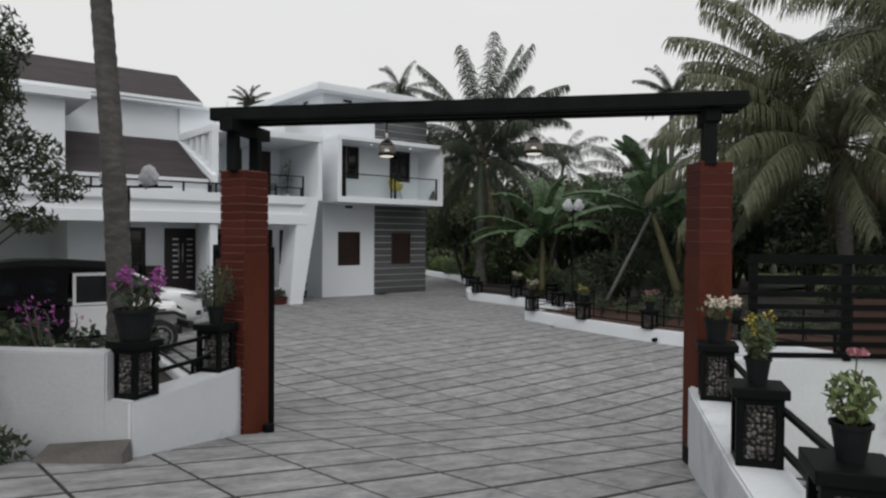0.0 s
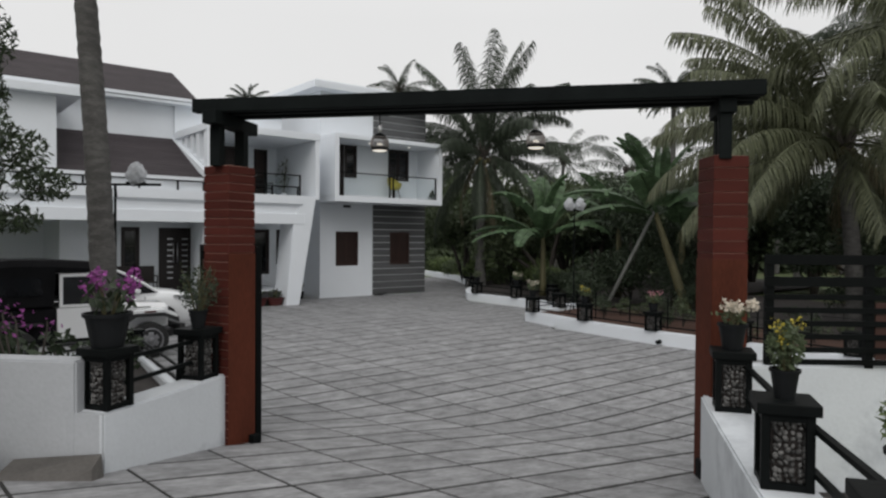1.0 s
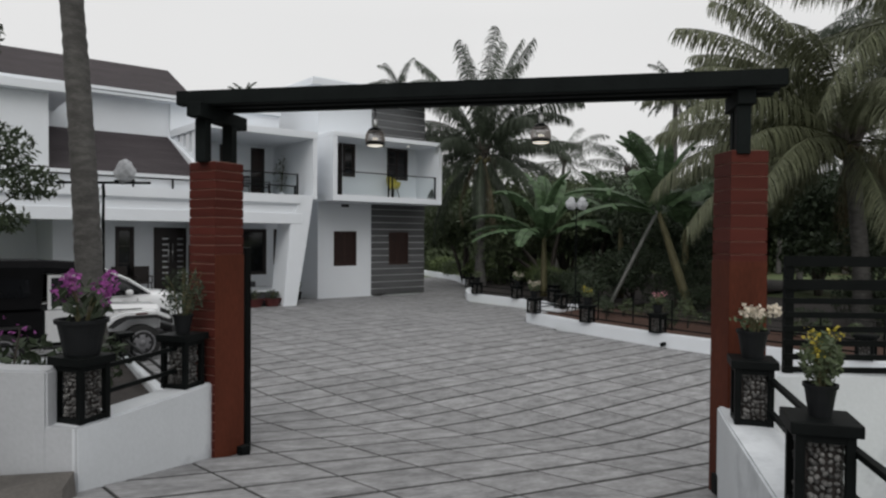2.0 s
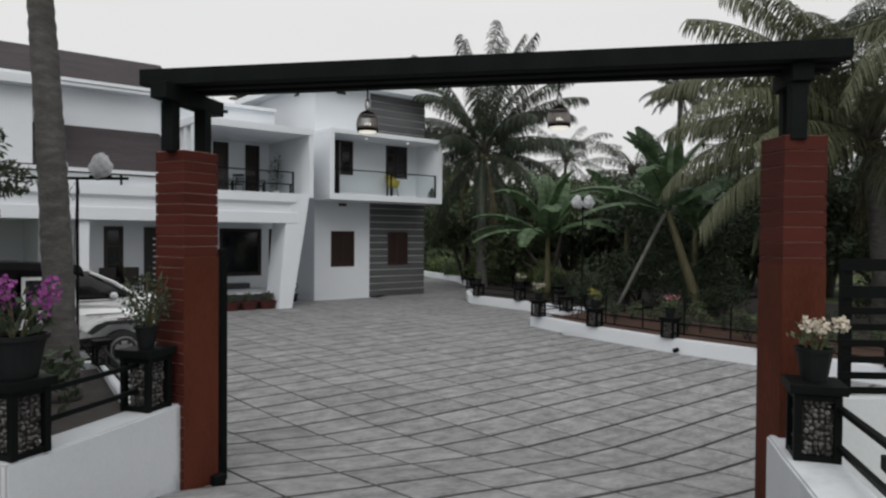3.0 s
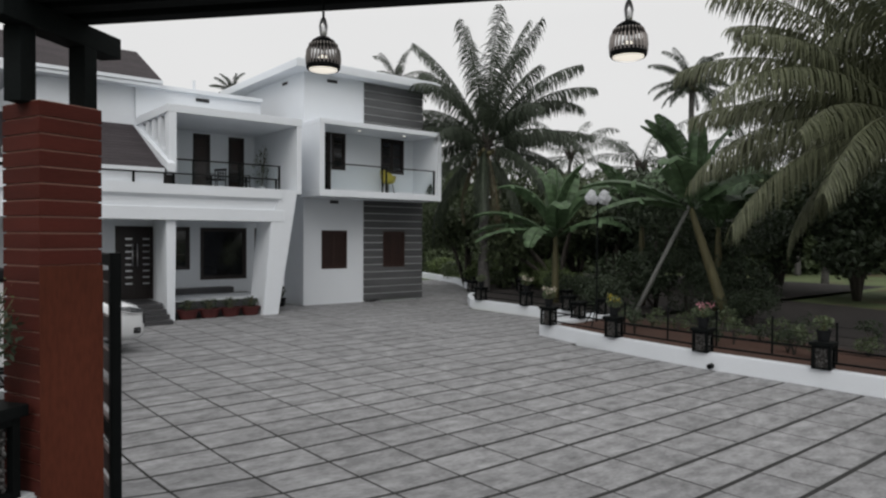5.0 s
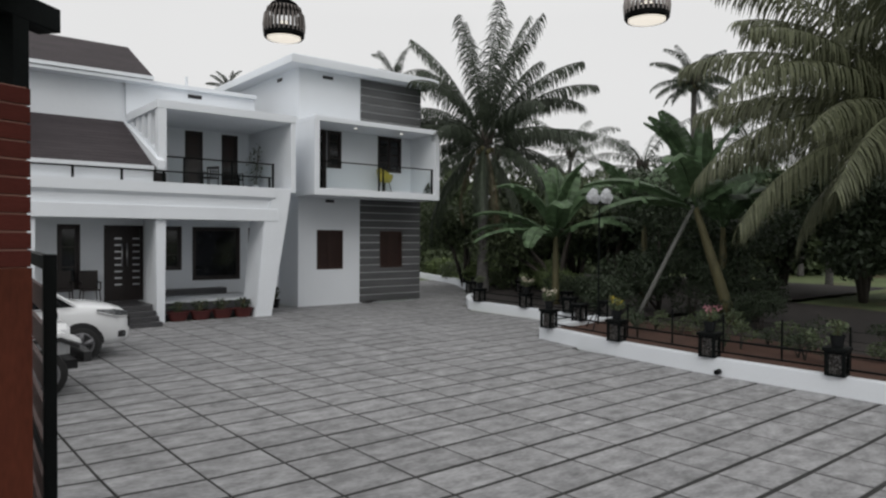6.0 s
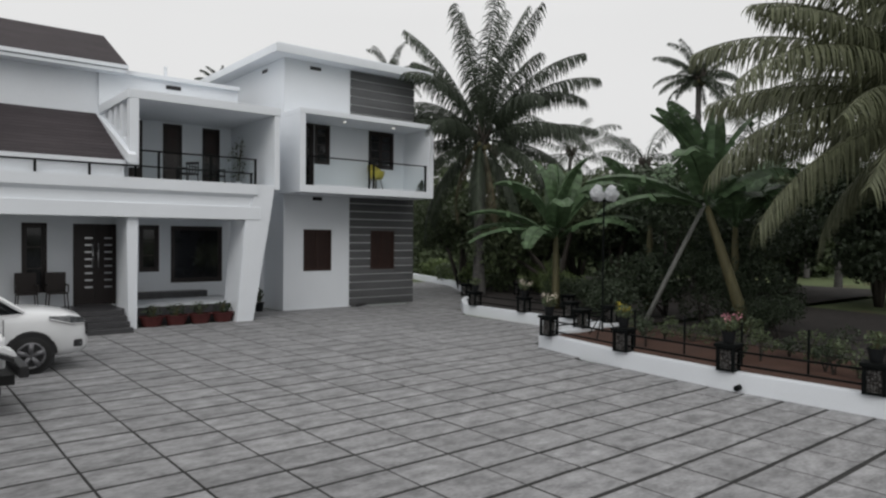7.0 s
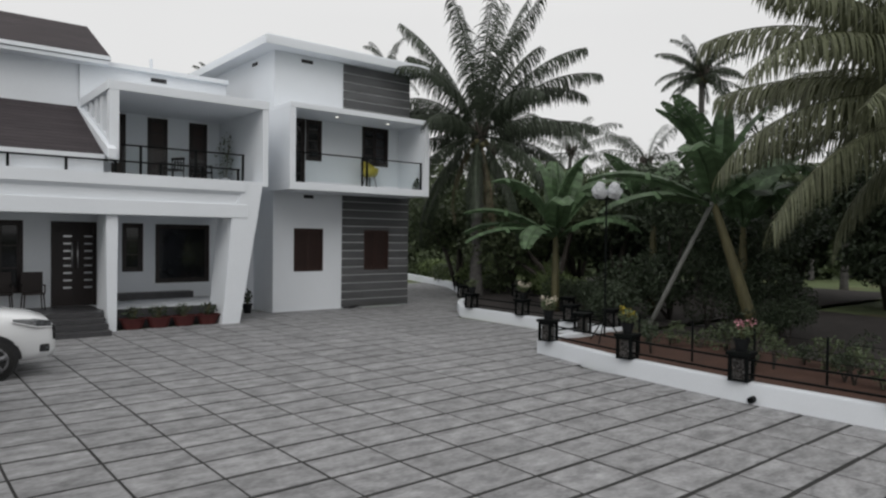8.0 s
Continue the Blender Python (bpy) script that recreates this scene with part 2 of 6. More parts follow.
def raw(name, verts, faces, material, parent=None, label="", smooth=False):
    me = bpy.data.meshes.new(name)
    me.from_pydata([tuple(v) for v in verts], [], faces)
    me.materials.append(material)
    if smooth:
        for p in me.polygons:
            p.use_smooth = True
    ob = new(name, me)
    if parent:
        ob.parent = parent
    if label:
        tagged(ob, label)
    return ob


def share(name, me, parent, m):
    """Another object on the same mesh, under parent, at the local pose m."""
    ob = new(name, me)
    ob.parent = parent
    ob.matrix_local = m
    return ob


def box(x0, x1, y0, y1, z0, z1, bevel=0.0, bm=None):
    b = bmesh.new()
    vs = [b.verts.new(v) for v in ((x0, y0, z0), (x1, y0, z0), (x1, y1, z0), (x0, y1, z0), (x0, y0, z1), (x1, y0, z1), (x1, y1, z1), (x0, y1, z1))]
    for f in ((0, 3, 2, 1), (4, 5, 6, 7), (0, 1, 5, 4), (1, 2, 6, 5), (2, 3, 7, 6), (3, 0, 4, 7)):
        b.faces.new([vs[i] for i in f])
    if bevel:
        bmesh.ops.bevel(b, geom=list(b.edges), offset=bevel, segments=2, affect='EDGES', profile=0.6)
    if bm is None:
        return b
    merge(bm, b)
    return bm


def merge(bm, b):
    me = bpy.data.meshes.new("scrap")
    b.to_mesh(me)
    b.free()
    bm.from_mesh(me)
    bpy.data.meshes.remove(me)


def tube(points, radii, sides=10, bm=None, cap=True):
    """A round bar along points."""
    b = bm or bmesh.new()
    rings = []
    pts = [Vector(p) for p in points]
    if not isinstance(radii, (list, tuple)):
        radii = [radii] * len(pts)
    for i, p in enumerate(pts):
        d = (pts[min(i + 1, len(pts) - 1)] - pts[max(i - 1, 0)]).normalized()
        a = d.orthogonal().normalized() if abs(d.z) < 0.95 else Vector((1, 0, 0))
        a = (a - d * a.dot(d)).normalized()
        c = d.cross(a)
        rings.append([b.verts.new(p + (a * math.cos(k * 2 * math.pi / sides) + c * math.sin(k * 2 * math.pi / sides)) * radii[i]) for k in range(sides)])
    for r0, r1 in zip(rings, rings[1:]):
        for k in range(sides):
            b.faces.new((r0[k], r0[(k + 1) % sides], r1[(k + 1) % sides], r1[k]))
    if cap:
        b.faces.new(rings[0][::-1])
        b.faces.new(rings[-1])
    return b


def lathe(profile, sides=20, bm=None, at=(0, 0, 0)):
    """A turned body from (radius, height) pairs."""
    b = bm or bmesh.new()
    rings = [[b.verts.new((at[0] + r * math.cos(k * 2 * math.pi / sides), at[1] + r * math.sin(k * 2 * math.pi / sides), at[2] + z)) for k in range(sides)] for r, z in profile]
    for r0, r1 in zip(rings, rings[1:]):
        for k in range(sides):
            b.faces.new((r0[k], r0[(k + 1) % sides], r1[(k + 1) % sides], r1[k]))
    b.faces.new(rings[0][::-1])
    b.faces.new(rings[-1])
    return b


def prism(outline, axis, a0, a1, bevel=0.0):
    """A plate from an outline of two coordinates, drawn out along axis x, y or z."""
    b = bmesh.new()

    def at(p, a):
        return {'x': (a, p[0], p[1]), 'y': (p[0], a, p[1]), 'z': (p[0], p[1], a)}[axis]
    lo = [b.verts.new(at(p, a0)) for p in outline]
    hi = [b.verts.new(at(p, a1)) for p in outline]
    b.faces.new(lo)
    b.faces.new(hi[::-1])
    n = len(outline)
    for i in range(n):
        b.faces.new((lo[i], hi[i], hi[(i + 1) % n], lo[(i + 1) % n]))
    bmesh.ops.recalc_face_normals(b, faces=b.faces)
    if bevel:
        bmesh.ops.bevel(b, geom=list(b.edges), offset=bevel, segments=2, affect='EDGES')
    return b


def wall_y(x0, x1, z0, z1, y0, y1, holes=()):
    """A wall along x with openings (x0, x1, z0, z1) right through it."""
    xs = sorted({x0, x1, *[v for h in holes for v in h[:2]]})
    zs = sorted({z0, z1, *[v for h in holes for v in h[2:]]})
    b = bmesh.new()
    for xa, xb in zip(xs, xs[1:]):
        for za, zb in zip(zs, zs[1:]):
            xm, zm = (xa + xb) / 2, (za + zb) / 2
            if not any(h[0] < xm < h[1] and h[2] < zm < h[3] for h in holes):
                box(xa, xb, y0, y1, za, zb, bm=b)
    bmesh.ops.remove_doubles(b, verts=b.verts, dist=0.0005)
    seen = collections.defaultdict(list)
    for f in b.faces:
        seen[tuple(round(c, 3) for c in f.calc_center_median())].append(f)
    bmesh.ops.delete(b, geom=[f for fs in seen.values() if len(fs) > 1 for f in fs], context='FACES')
    return b


# ==== the lie of the ground ====
def ground_z(x, y):
    """The yard is level; from the gate it climbs to the road."""
    u = (9.382 - 0.790 * x - 0.613 * y) / 0.386
    if u < -14:
        return 0.0
    return min(0.0578 * (u if u > 30 else math.log1p(math.exp(u))), 0.96)


def build_ground():
    xs = [-400, -150, -60, -25] + [-14 + k for k in range(0, 37)] + [30, 45, 90, 200, 500]
    ys = [-300, -100, -40, -20] + [-10 + k for k in range(0, 42)] + [40, 60, 110, 250, 600]
    verts, faces = [], []
    for y in ys:
        for x in xs:
            verts.append((x, y, ground_z(x, y) - (0.03 if y > 16 else 0.16)))
    w = len(xs)
    for j in range(len(ys) - 1):
        for i in range(w - 1):
            faces.append((j * w + i, j * w + i + 1, (j + 1) * w + i + 1, (j + 1) * w + i))
    g = raw("ground", verts, faces, M_GROUND)
    tagged(g, "grassy soil that runs out under the far trees", "ground", kind="structure")


build_ground()

# ==== house ====
house = empty("house", pose(0, 0, 0), "white two-storey house with brown sloped roofs and a slate-clad tower", "house")


def window(x0, x1, z0, z1, y, wood, bars=3, mull=1, deep=0.09, fill=None, label="dark wooden window with closed shutters"):
    """A window set into an opening of a wall whose face stands at y."""
    b = bmesh.new()
    f = 0.07
    for a in ((x0, x1, z1 - f, z1), (x0, x1, z0, z0 + f), (x0, x0 + f, z0 + f, z1 - f), (x1 - f, x1, z0 + f, z1 - f)):
        box(a[0], a[1], y - 0.012, y + deep + 0.05, a[2], a[3], bm=b)
    w = part("window", b, wood, house, label)
    n = mull + 1
    for k in range(n):
        xa = x0 + f + (x1 - x0 - 2 * f) * k / n
        xb = x0 + f + (x1 - x0 - 2 * f) * (k + 1) / n
        s = bmesh.new()
        for a in ((xa + 0.004, xa + 0.06, z0 + f, z1 - f), (xb - 0.06, xb - 0.004, z0 + f, z1 - f), (xa + 0.06, xb - 0.06, z1 - f - 0.07, z1 - f), (xa + 0.06, xb - 0.06, z0 + f, z0 + f + 0.07)):
            box(a[0], a[1], y + 0.03, y + 0.075, a[2], a[3], bm=s)
        for j in range(1, bars + 1):
            zz = z0 + f + (z1 - z0 - 2 * f) * j / (bars + 1)
            box(xa + 0.06, xb - 0.06, y + 0.035, y + 0.07, zz - 0.02, zz + 0.02, bm=s)
        part("shutter", s, wood, w)
        part("pane", box(xa + 0.05, xb - 0.05, y + 0.05, y + 0.056, z0 + f, z1 - f), fill or M_DGLASS, w)
    return w


def rail(points, top, base, thing, posts, mid=(), r=0.022):
    """A bar on posts: points along the bar, heights, and where the posts stand."""
    part("handrail", tube([(p[0], p[1], top) for p in points], r, 8), M_BLACK, thing, smooth=True)
    for z in mid:
        part("lower_bar", tube([(p[0], p[1], z) for p in points], r * 0.7, 8), M_BLACK, thing, smooth=True)
    for p in posts:
        part("post", box(p[0] - 0.03, p[0] + 0.03, p[1] - 0.02, p[1] + 0.02, base, top), M_BLACK, thing)


# -- tower
TX0, TX1, TY, TZ = 13.67, 19.0, 25.0, 8.45
tower_holes = [(14.40, 15.48, 1.31, 2.74), (17.09, 18.14, 1.31, 2.73), (13.95, 14.78, 4.14, 6.36), (14.80, 15.40, 5.0, 6.36), (17.0, 18.1, 5.0, 6.36)]
part("tower_wall", wall_y(TX0, TX1, -0.05, TZ, TY, TY + 0.22, tower_holes), M_WHITE, house, "smooth white painted wall")
part("tower_side_wall", box(TX0, TX0 + 0.22, TY + 0.22, 31, -0.05, TZ), M_WHITE, house)
part("tower_side_wall", box(TX1 - 0.22, TX1, TY + 0.22, 31, -0.05, TZ), M_WHITE, house)
part("tower_back_wall", box(TX0, TX1, 31, 31.2, -0.05, TZ), M_WHITE, house)
part("tower_floor", box(TX0 + 0.22, TX1 - 0.22, TY + 0.22, 31, 3.85, 4.05), M_DARK, house)
part("tower_roof_slab", box(13.1, 19.5, 24.4, 31.6, TZ, 8.72, 0.02), M_WHITE, house, "flat white roof slab with a wide overhang")
part("roof_lip", box(13.2, 19.4, 24.5, 31.5, 8.723, 8.78, 0.01), M_WHITE, house)
for x in (14.62,):
    part("vent_slot", box(x, x + 0.42, TY - 0.02, TY + 0.02, 8.2, 8.31), M_TRIM, house)
part("vent_slot", box(14.75, 15.1, TY - 0.02, TY + 0.02, 3.74, 3.85), M_TRIM, house)
part("vent_slot", box(TX0 - 0.02, TX0 + 0.02, 26.3, 26.7, 8.2, 8.31), M_TRIM, house)


def slate(z0, z1, holes=()):
    """Rows of dark boards with pale joints between them."""
    part("grout_bed", wall_y(16.2, TX1 + 0.01, z0, z1, TY - 0.02, TY - 0.002, holes), M_GROUT, house, "pale joints between the slate boards")
    n = round((z1 - z0) / 0.285)
    h = (z1 - z0) / n
    for k in range(n):
        za, zb = z0 + k * h + 0.017, z0 + (k + 1) * h - 0.017
        spans = [(16.2, TX1 + 0.02)]
        for q in holes:
            if q[2] < zb - 0.03 and q[3] > za + 0.03:
                spans = [(16.2, q[0]), (q[1], TX1 + 0.02)]
                for lo, hi in ((za, min(zb, q[2])), (max(za, q[3]), zb)):
                    if hi - lo > 0.02:
                        part("slate_board", box(q[0], q[1], TY - 0.045, TY - 0.021, lo, hi, 0.004), M_SLATE, house)
        for xa, xb in spans:
            part("slate_board", box(xa, xb, TY - 0.045, TY - 0.021, za, zb, 0.006), M_SLATE, house)


slate(0.02, 3.98, [(17.09, 18.14, 1.31, 2.73)])
slate(6.62, 8.42)
window(14.40, 15.48, 1.31, 2.74, TY, M_WOODR, bars=2, fill=M_SHUT)
window(17.09, 18.14, 1.31, 2.73, TY - 0.03, M_WOODR, bars=2, fill=M_SHUT)
window(14.80, 15.40, 5.0, 6.36, TY, M_WOOD, mull=0)
window(17.0, 18.1, 5.0, 6.36, TY, M_WOOD)
window(13.95, 14.78, 4.14, 6.36, TY, M_WOOD, bars=5, mull=0, label="dark wooden balcony door with narrow lights")

# -- projecting balcony frame on the tower
BX0, BX1, BY, BZ0, BZ1 = 13.45, 18.76, 23.4, 3.9, 6.55
part("balcony_floor", box(BX0, BX1, BY, TY - 0.002, BZ0, 4.13, 0.015), M_WHITE, house)
part("balcony_canopy", box(BX0, BX1, BY, TY - 0.002, 6.38, BZ1, 0.015), M_WHITE, house)
part("balcony_cheek", box(BX0, BX0 + 0.19, BY + 0.004, TY - 0.002, 4.132, 6.378), M_WHITE, house)
part("balcony_cheek", box(BX1 - 0.19, BX1, BY + 0.004, TY - 0.002, 4.132, 6.378), M_WHITE, house)
b_rail = empty("railing", pose(0, 0, 0), "black steel balcony railing with clear glass panels", "railing")
rail([(13.66, 23.55), (18.55, 23.55)], 5.06, 4.131, b_rail, [(13.70, 23.55), (16.10, 23.55), (16.28, 23.55), (18.5, 23.55)])
for a, c in ((13.74, 16.06), (16.32, 18.46)):
    g = part("glass_panel", box(a, c, 23.545, 23.555, 4.2, 5.02), M_GLASS, b_rail)
    g.visible_shadow = False
for x in (15.4, 17.4):
    part("ceiling_spot", lathe([(0.05, -0.02), (0.05, 0.0)], 10, at=(x, 24.0, 6.376)), M_SPOT, house)

# -- main block, ground floor
FY, BYW = 23.2, 25.3
WY = 26.5                                 # wall behind the window bay and the upper balcony
vh = [(7.44, 8.55, 0.5, 2.8), (6.2, 6.8, 0.9, 2.81)]
wh = [(9.51, 10.11, 1.34, 2.81), (10.47, 12.15, 0.97, 2.8), (12.46, 12.72, 1.36, 2.8)]
part("entrance_wall", wall_y(4.55, 8.6, -0.05, 4.0, BYW, BYW + 0.2, vh), M_WHITE, house, "white wall round the front door")
part("window_bay_wall", wall_y(8.602, TX0 - 0.002, -0.05, 4.0, WY, WY + 0.2, wh), M_WHITE, house, "white porch wall with dark windows")
part("entrance_cheek", box(8.40, 8.6, FY + 0.302, 24.45, -0.05, 3.018), M_WHITE, house)
part("entrance_cheek", box(8.555, 8.6, 24.452, BYW - 0.002, -0.05, 3.018), M_WHITE, house)
part("entrance_cheek", box(8.402, 8.6, BYW + 0.202, WY, -0.05, 4.0), M_WHITE, house)
part("recess_wall", box(12.63, TX0 - 0.002, WY, WY + 0.2, 4.002, 6.9), M_WHITE, house)
part("carport_side_wall", box(4.35, 4.549, BYW, 28.4, -0.05, 4.0), M_WHITE, house)
part("carport_back_wall", box(-8, 4.549, 28.4, 28.6, -0.05, 4.0), M_WHITE, house)
part("porch_plinth", box(8.602, 12.1, 23.75, WY - 0.002, -0.05, 0.5, 0.01), M_GRANITE, house, "dark granite window bay floor")
part("entrance_plinth", box(4.6, 8.398, 23.75, BYW - 0.002, -0.05, 0.5, 0.01), M_GRANITE, house, "dark granite porch floor")
part("porch_tile_floor", box(8.64, 12.06, 23.752, 26.03, 0.502, 0.515), M_WALLW, house, "pale porch floor tiles")
part("porch_ceiling", box(-8, 12.2, FY + 0.15, 28.4, 3.02, 3.2), M_WHITE, house)
part("fascia", box(-8, 12.0, FY - 0.12, FY + 0.149, 2.97, 3.36, 0.02), M_WHITE, house, "white stepped concrete fascia")
part("fascia", prism([(FY - 0.04, 3.362), (FY - 0.04, 3.62), (FY - 0.16, 3.72), (FY - 0.16, 4.02), (FY + 0.3, 4.02), (FY + 0.3, 3.362)], 'x', -8, 11.9), M_WHITE, house)
part("upper_floor", box(-8, 12.2, FY + 0.302, 28.4, 3.5, 4.0), M_WHITE, house)
for x in (8.36, 5.12, 1.2, -3.0):
    part("column", prism([(x, -0.05), (x + 0.22, -0.05), (x + 0.25, 2.968), (x - 0.03, 2.968)], 'y', FY, FY + 0.3, 0.01), M_WHITE, house)
part("slanted_column", prism([(11.28, -0.05), (11.79, -0.05), (12.31, 3.0), (12.47, 4.02), (11.93, 4.02), (11.55, 2.968)], 'y', FY - 0.1, FY + 1.0, 0.012), M_WHITE, house, "white slanted end column")
window(*vh[1], BYW, M_WOOD, bars=2, mull=0)
for x0, x1, z0, z1 in wh:
    window(x0, x1, z0, z1, WY, M_WOOD, bars=2 if x1 - x0 < 1 else 0, mull=0)
# front door
fd = part("front_door", box(7.44, 8.55, BYW + 0.02, BYW + 0.1, 0.5, 2.8, 0.01), M_WOOD, house, "dark double door with steel inlays")
for x0, x1 in ((7.44, 7.53), (8.46, 8.55)):
    part("door_jamb", box(x0, x1, BYW - 0.03, BYW + 0.019, 0.5, 2.8), M_WOOD, fd)
part("door_head", box(7.53, 8.46, BYW - 0.03, BYW + 0.019, 2.71, 2.8), M_WOOD, fd)
part("door_gap", box(7.99, 8.0, BYW + 0.012, BYW + 0.019, 0.55, 2.7), M_TRIM, fd)
for k in range(8):
    z = 0.98 + k * 0.2
    for x in (7.74, 8.25):
        part("steel_inlay", box(x, x + 0.2, BYW + 0.005, BYW + 0.019, z, z + 0.045), M_STEEL, fd)
for x in (7.94, 8.08):
    part("door_handle", tube([(x, BYW - 0.03, 1.55), (x, BYW - 0.03, 2.25)], 0.016, 8), M_STEEL, fd, smooth=True)
for k in range(4):
    y1 = 23.75
    part("step", box(6.3, 8.3, 22.45 + 0.32 * k, y1 - 0.002, -0.05 + 0.0 if k == 0 else 0.125 * k + 0.001, 0.125 * (k + 1), 0.008), M_GRANITE, house)
for x in (6.5, 7.4, 9.6, 11.2, 11.45, 4.0):
    part("ceiling_spot", lathe([(0.05, -0.02), (0.05, 0.0)], 10, at=(x, FY + 0.4, 3.018)), M_SPOT, house)

# -- upper balcony
SXW = 8.26
uh = [(10.22, 10.82, 4.02, 6.06), (11.48, 12.06, 4.02, 6.04), (9.2, 9.6, 4.02, 6.08)]
part("upper_wall", wall_y(8.67, 12.629, 4.002, 7.378, WY, WY + 0.2, uh), M_WHITE, house)
for x0, x1, z0, z1 in uh:
    window(x0, x1, z0, z1, WY, M_WOOD, bars=4, mull=0, fill=M_SHUT, label="dark wooden balcony door")
part("balcony_side", box(12.46, 12.628, 23.12, WY - 0.002, 3.9, 6.118, 0.006), M_WHITE, house, "white side wall of the upper balcony")
part("upper_canopy", box(8.34, 12.64, 23.1, WY - 0.004, 6.12, 6.36, 0.012), M_WHITE, house, "white canopy slab over the upper balcony")
part("upper_roof_slab", box(8.06, 12.66, 26.25, 30, 7.38, 7.52, 0.012), M_WHITE, house, "white flat roof slab above the upper balcony")
part("parapet_wall", box(8.33, 12.629, 26.38, 26.498, 6.362, 7.378), M_WHITE, house)
part("eave_upstand", box(-8, SXW, FY + 0.02, FY + 0.12, 4.021, 4.34), M_WHITE, house)
part("vent_slot", box(10.28, 10.74, 26.36, 26.39, 7.14, 7.26), M_TRIM, house)
part("carport_end_wall", box(-8.2, -8.001, 23.2, 28.6, -0.05, 3.9), M_WHITE, house)
part("vent_pipe", tube([(10.6, 27.5, 7.5), (10.6, 27.5, 8.1)], 0.05, 8), M_WHITE, house)
u_rail = empty("railing", pose(0, 0, 0), "black steel upper balcony railing", "railing")
rail([(8.75, 23.6), (12.1, 23.6)], 4.81, 4.001, u_rail, [(9.25, 23.6), (10.7, 23.6), (12.06, 23.6)])
g = part("glass_panel", box(8.8, 12.02, 23.595, 23.605, 4.06, 4.77), M_GLASS, u_rail)
g.visible_shadow = False
low = empty("railing", pose(0, 0, 0), "low black pipe rail along the eave", "railing")
rail([(-8, FY - 0.13), (11.75, FY - 0.13)], 4.33, 4.021, low, [(x, FY - 0.13) for x in (-5, -3.4, -1.8, -0.2, 1.4, 3.0, 4.6, 6.2, 7.4, 8.5, 9.6, 10.7, 11.7)])

# -- slotted screen wall beside the lower roof
SX = 8.5


def slope_lo(y):
    return 4.62 + (y - 22.95) * 0.405


def slope_hi(y):
    return 6.36 + (y - 22.95) * 0.02


def screen_piece(name, ya, yb, lo, hi):
    part(name, prism([(ya, lo(ya)), (yb, lo(yb)), (yb, hi(yb)), (ya, hi(ya))], 'x', SX - 0.1, SX + 0.06), M_WHITE, house)


screen_piece("screen_foot", 23.32, WY - 0.004, slope_lo, lambda y: slope_lo(y) + 0.16)
screen_piece("screen_head", 23.32, WY - 0.004, lambda y: slope_hi(y) - 0.2, slope_hi)
for k in range(5):
    ya = 23.322 + 0.62 * k
    screen_piece("screen_upright", ya, ya + (0.2 if k == 0 else 0.3), lambda y: slope_lo(y) + 0.162, lambda y: slope_hi(y) - 0.202)
screen_piece("screen_upright", 26.4, WY - 0.006, lambda y: slope_lo(y) + 0.162, lambda y: slope_hi(y) - 0.202)
part("screen_post", box(SX - 0.13, SX + 0.1, 23.105, 23.318, 4.3, 6.118), M_WHITE, house)
part("barge_board", prism([(22.85, 4.36), (27.0, 6.12), (27.0, 6.36), (22.85, 4.6)], 'x', SX - 0.22, SX - 0.022), M_WHITE, house)


# -- roofs of dark shingle
def roof(x0, x1, y0, z0, y1, z1, name, courses):
    """A shingled slope: a slab and overlapping courses."""
    t = 0.12
    r = part(name, prism([(y0, z0), (y1, z1), (y1, z1 - t), (y0, z0 - t)], 'x', x0, x1), M_SHINGLE, house, "dark brown shingle roof slope")
    for k in range(courses):
        fa, fb = k / courses, (k + 1) / courses
        ya, yb = y0 + (y1 - y0) * fa, y0 + (y1 - y0) * fb + 0.04
        za, zb = z0 + (z1 - z0) * fa, z0 + (z1 - z0) * fb + 0.02
        part("shingle_course", prism([(ya, za + 0.003), (yb, zb + 0.003), (yb, zb + 0.008), (ya, za + 0.014)], 'x', x0 + 0.002, x1 - 0.002), M_SHINGLE, r)
    part("eave_board", box(x0, x1, y0 - 0.05, y0 - 0.002, z0 - 0.1, z0 + 0.01), M_WHITE, r, "white eave board")


roof(-8, SX - 0.222, 23.2, 4.46, 26.6, 6.18, "lower_roof", 16)
roof(-8, 9.05, 25.95, 7.58, 29.0, 9.15, "upper_roof", 14)
part("roof_back", prism([(29.0, 9.15), (32.0, 7.58), (32.0, 7.46), (29.0, 9.03)], 'x', -8, 9.05), M_SHINGLE, house)
part("upper_main_wall", box(-8, 8.45, 26.5, 26.7, 3.9, 7.75), M_WHITE, house)
part("gable_wall", prism([(26.5, 4.0), (31.5, 4.0), (31.5, 7.7), (29.0, 9.0), (26.5, 7.7)], 'x', 8.46, 8.66), M_WHITE, house)
part("upper_soffit", box(-8, 9.0, 25.95, 26.498, 7.36, 7.46), M_WHITE, house)
part("back_wall", box(-8, TX0, 31.5, 31.7, -0.05, 7.4), M_WHITE, house)
# left wing
part("wing_wall", box(-8, 3.94, 23.3, 26.49, 4.4, 6.66), M_WHITE, house)
part("wing_slab", box(-8, 4.58, 22.9, 26.49, 6.662, 6.92, 0.015), M_WHITE, house, "white flat roof slab of the wing")

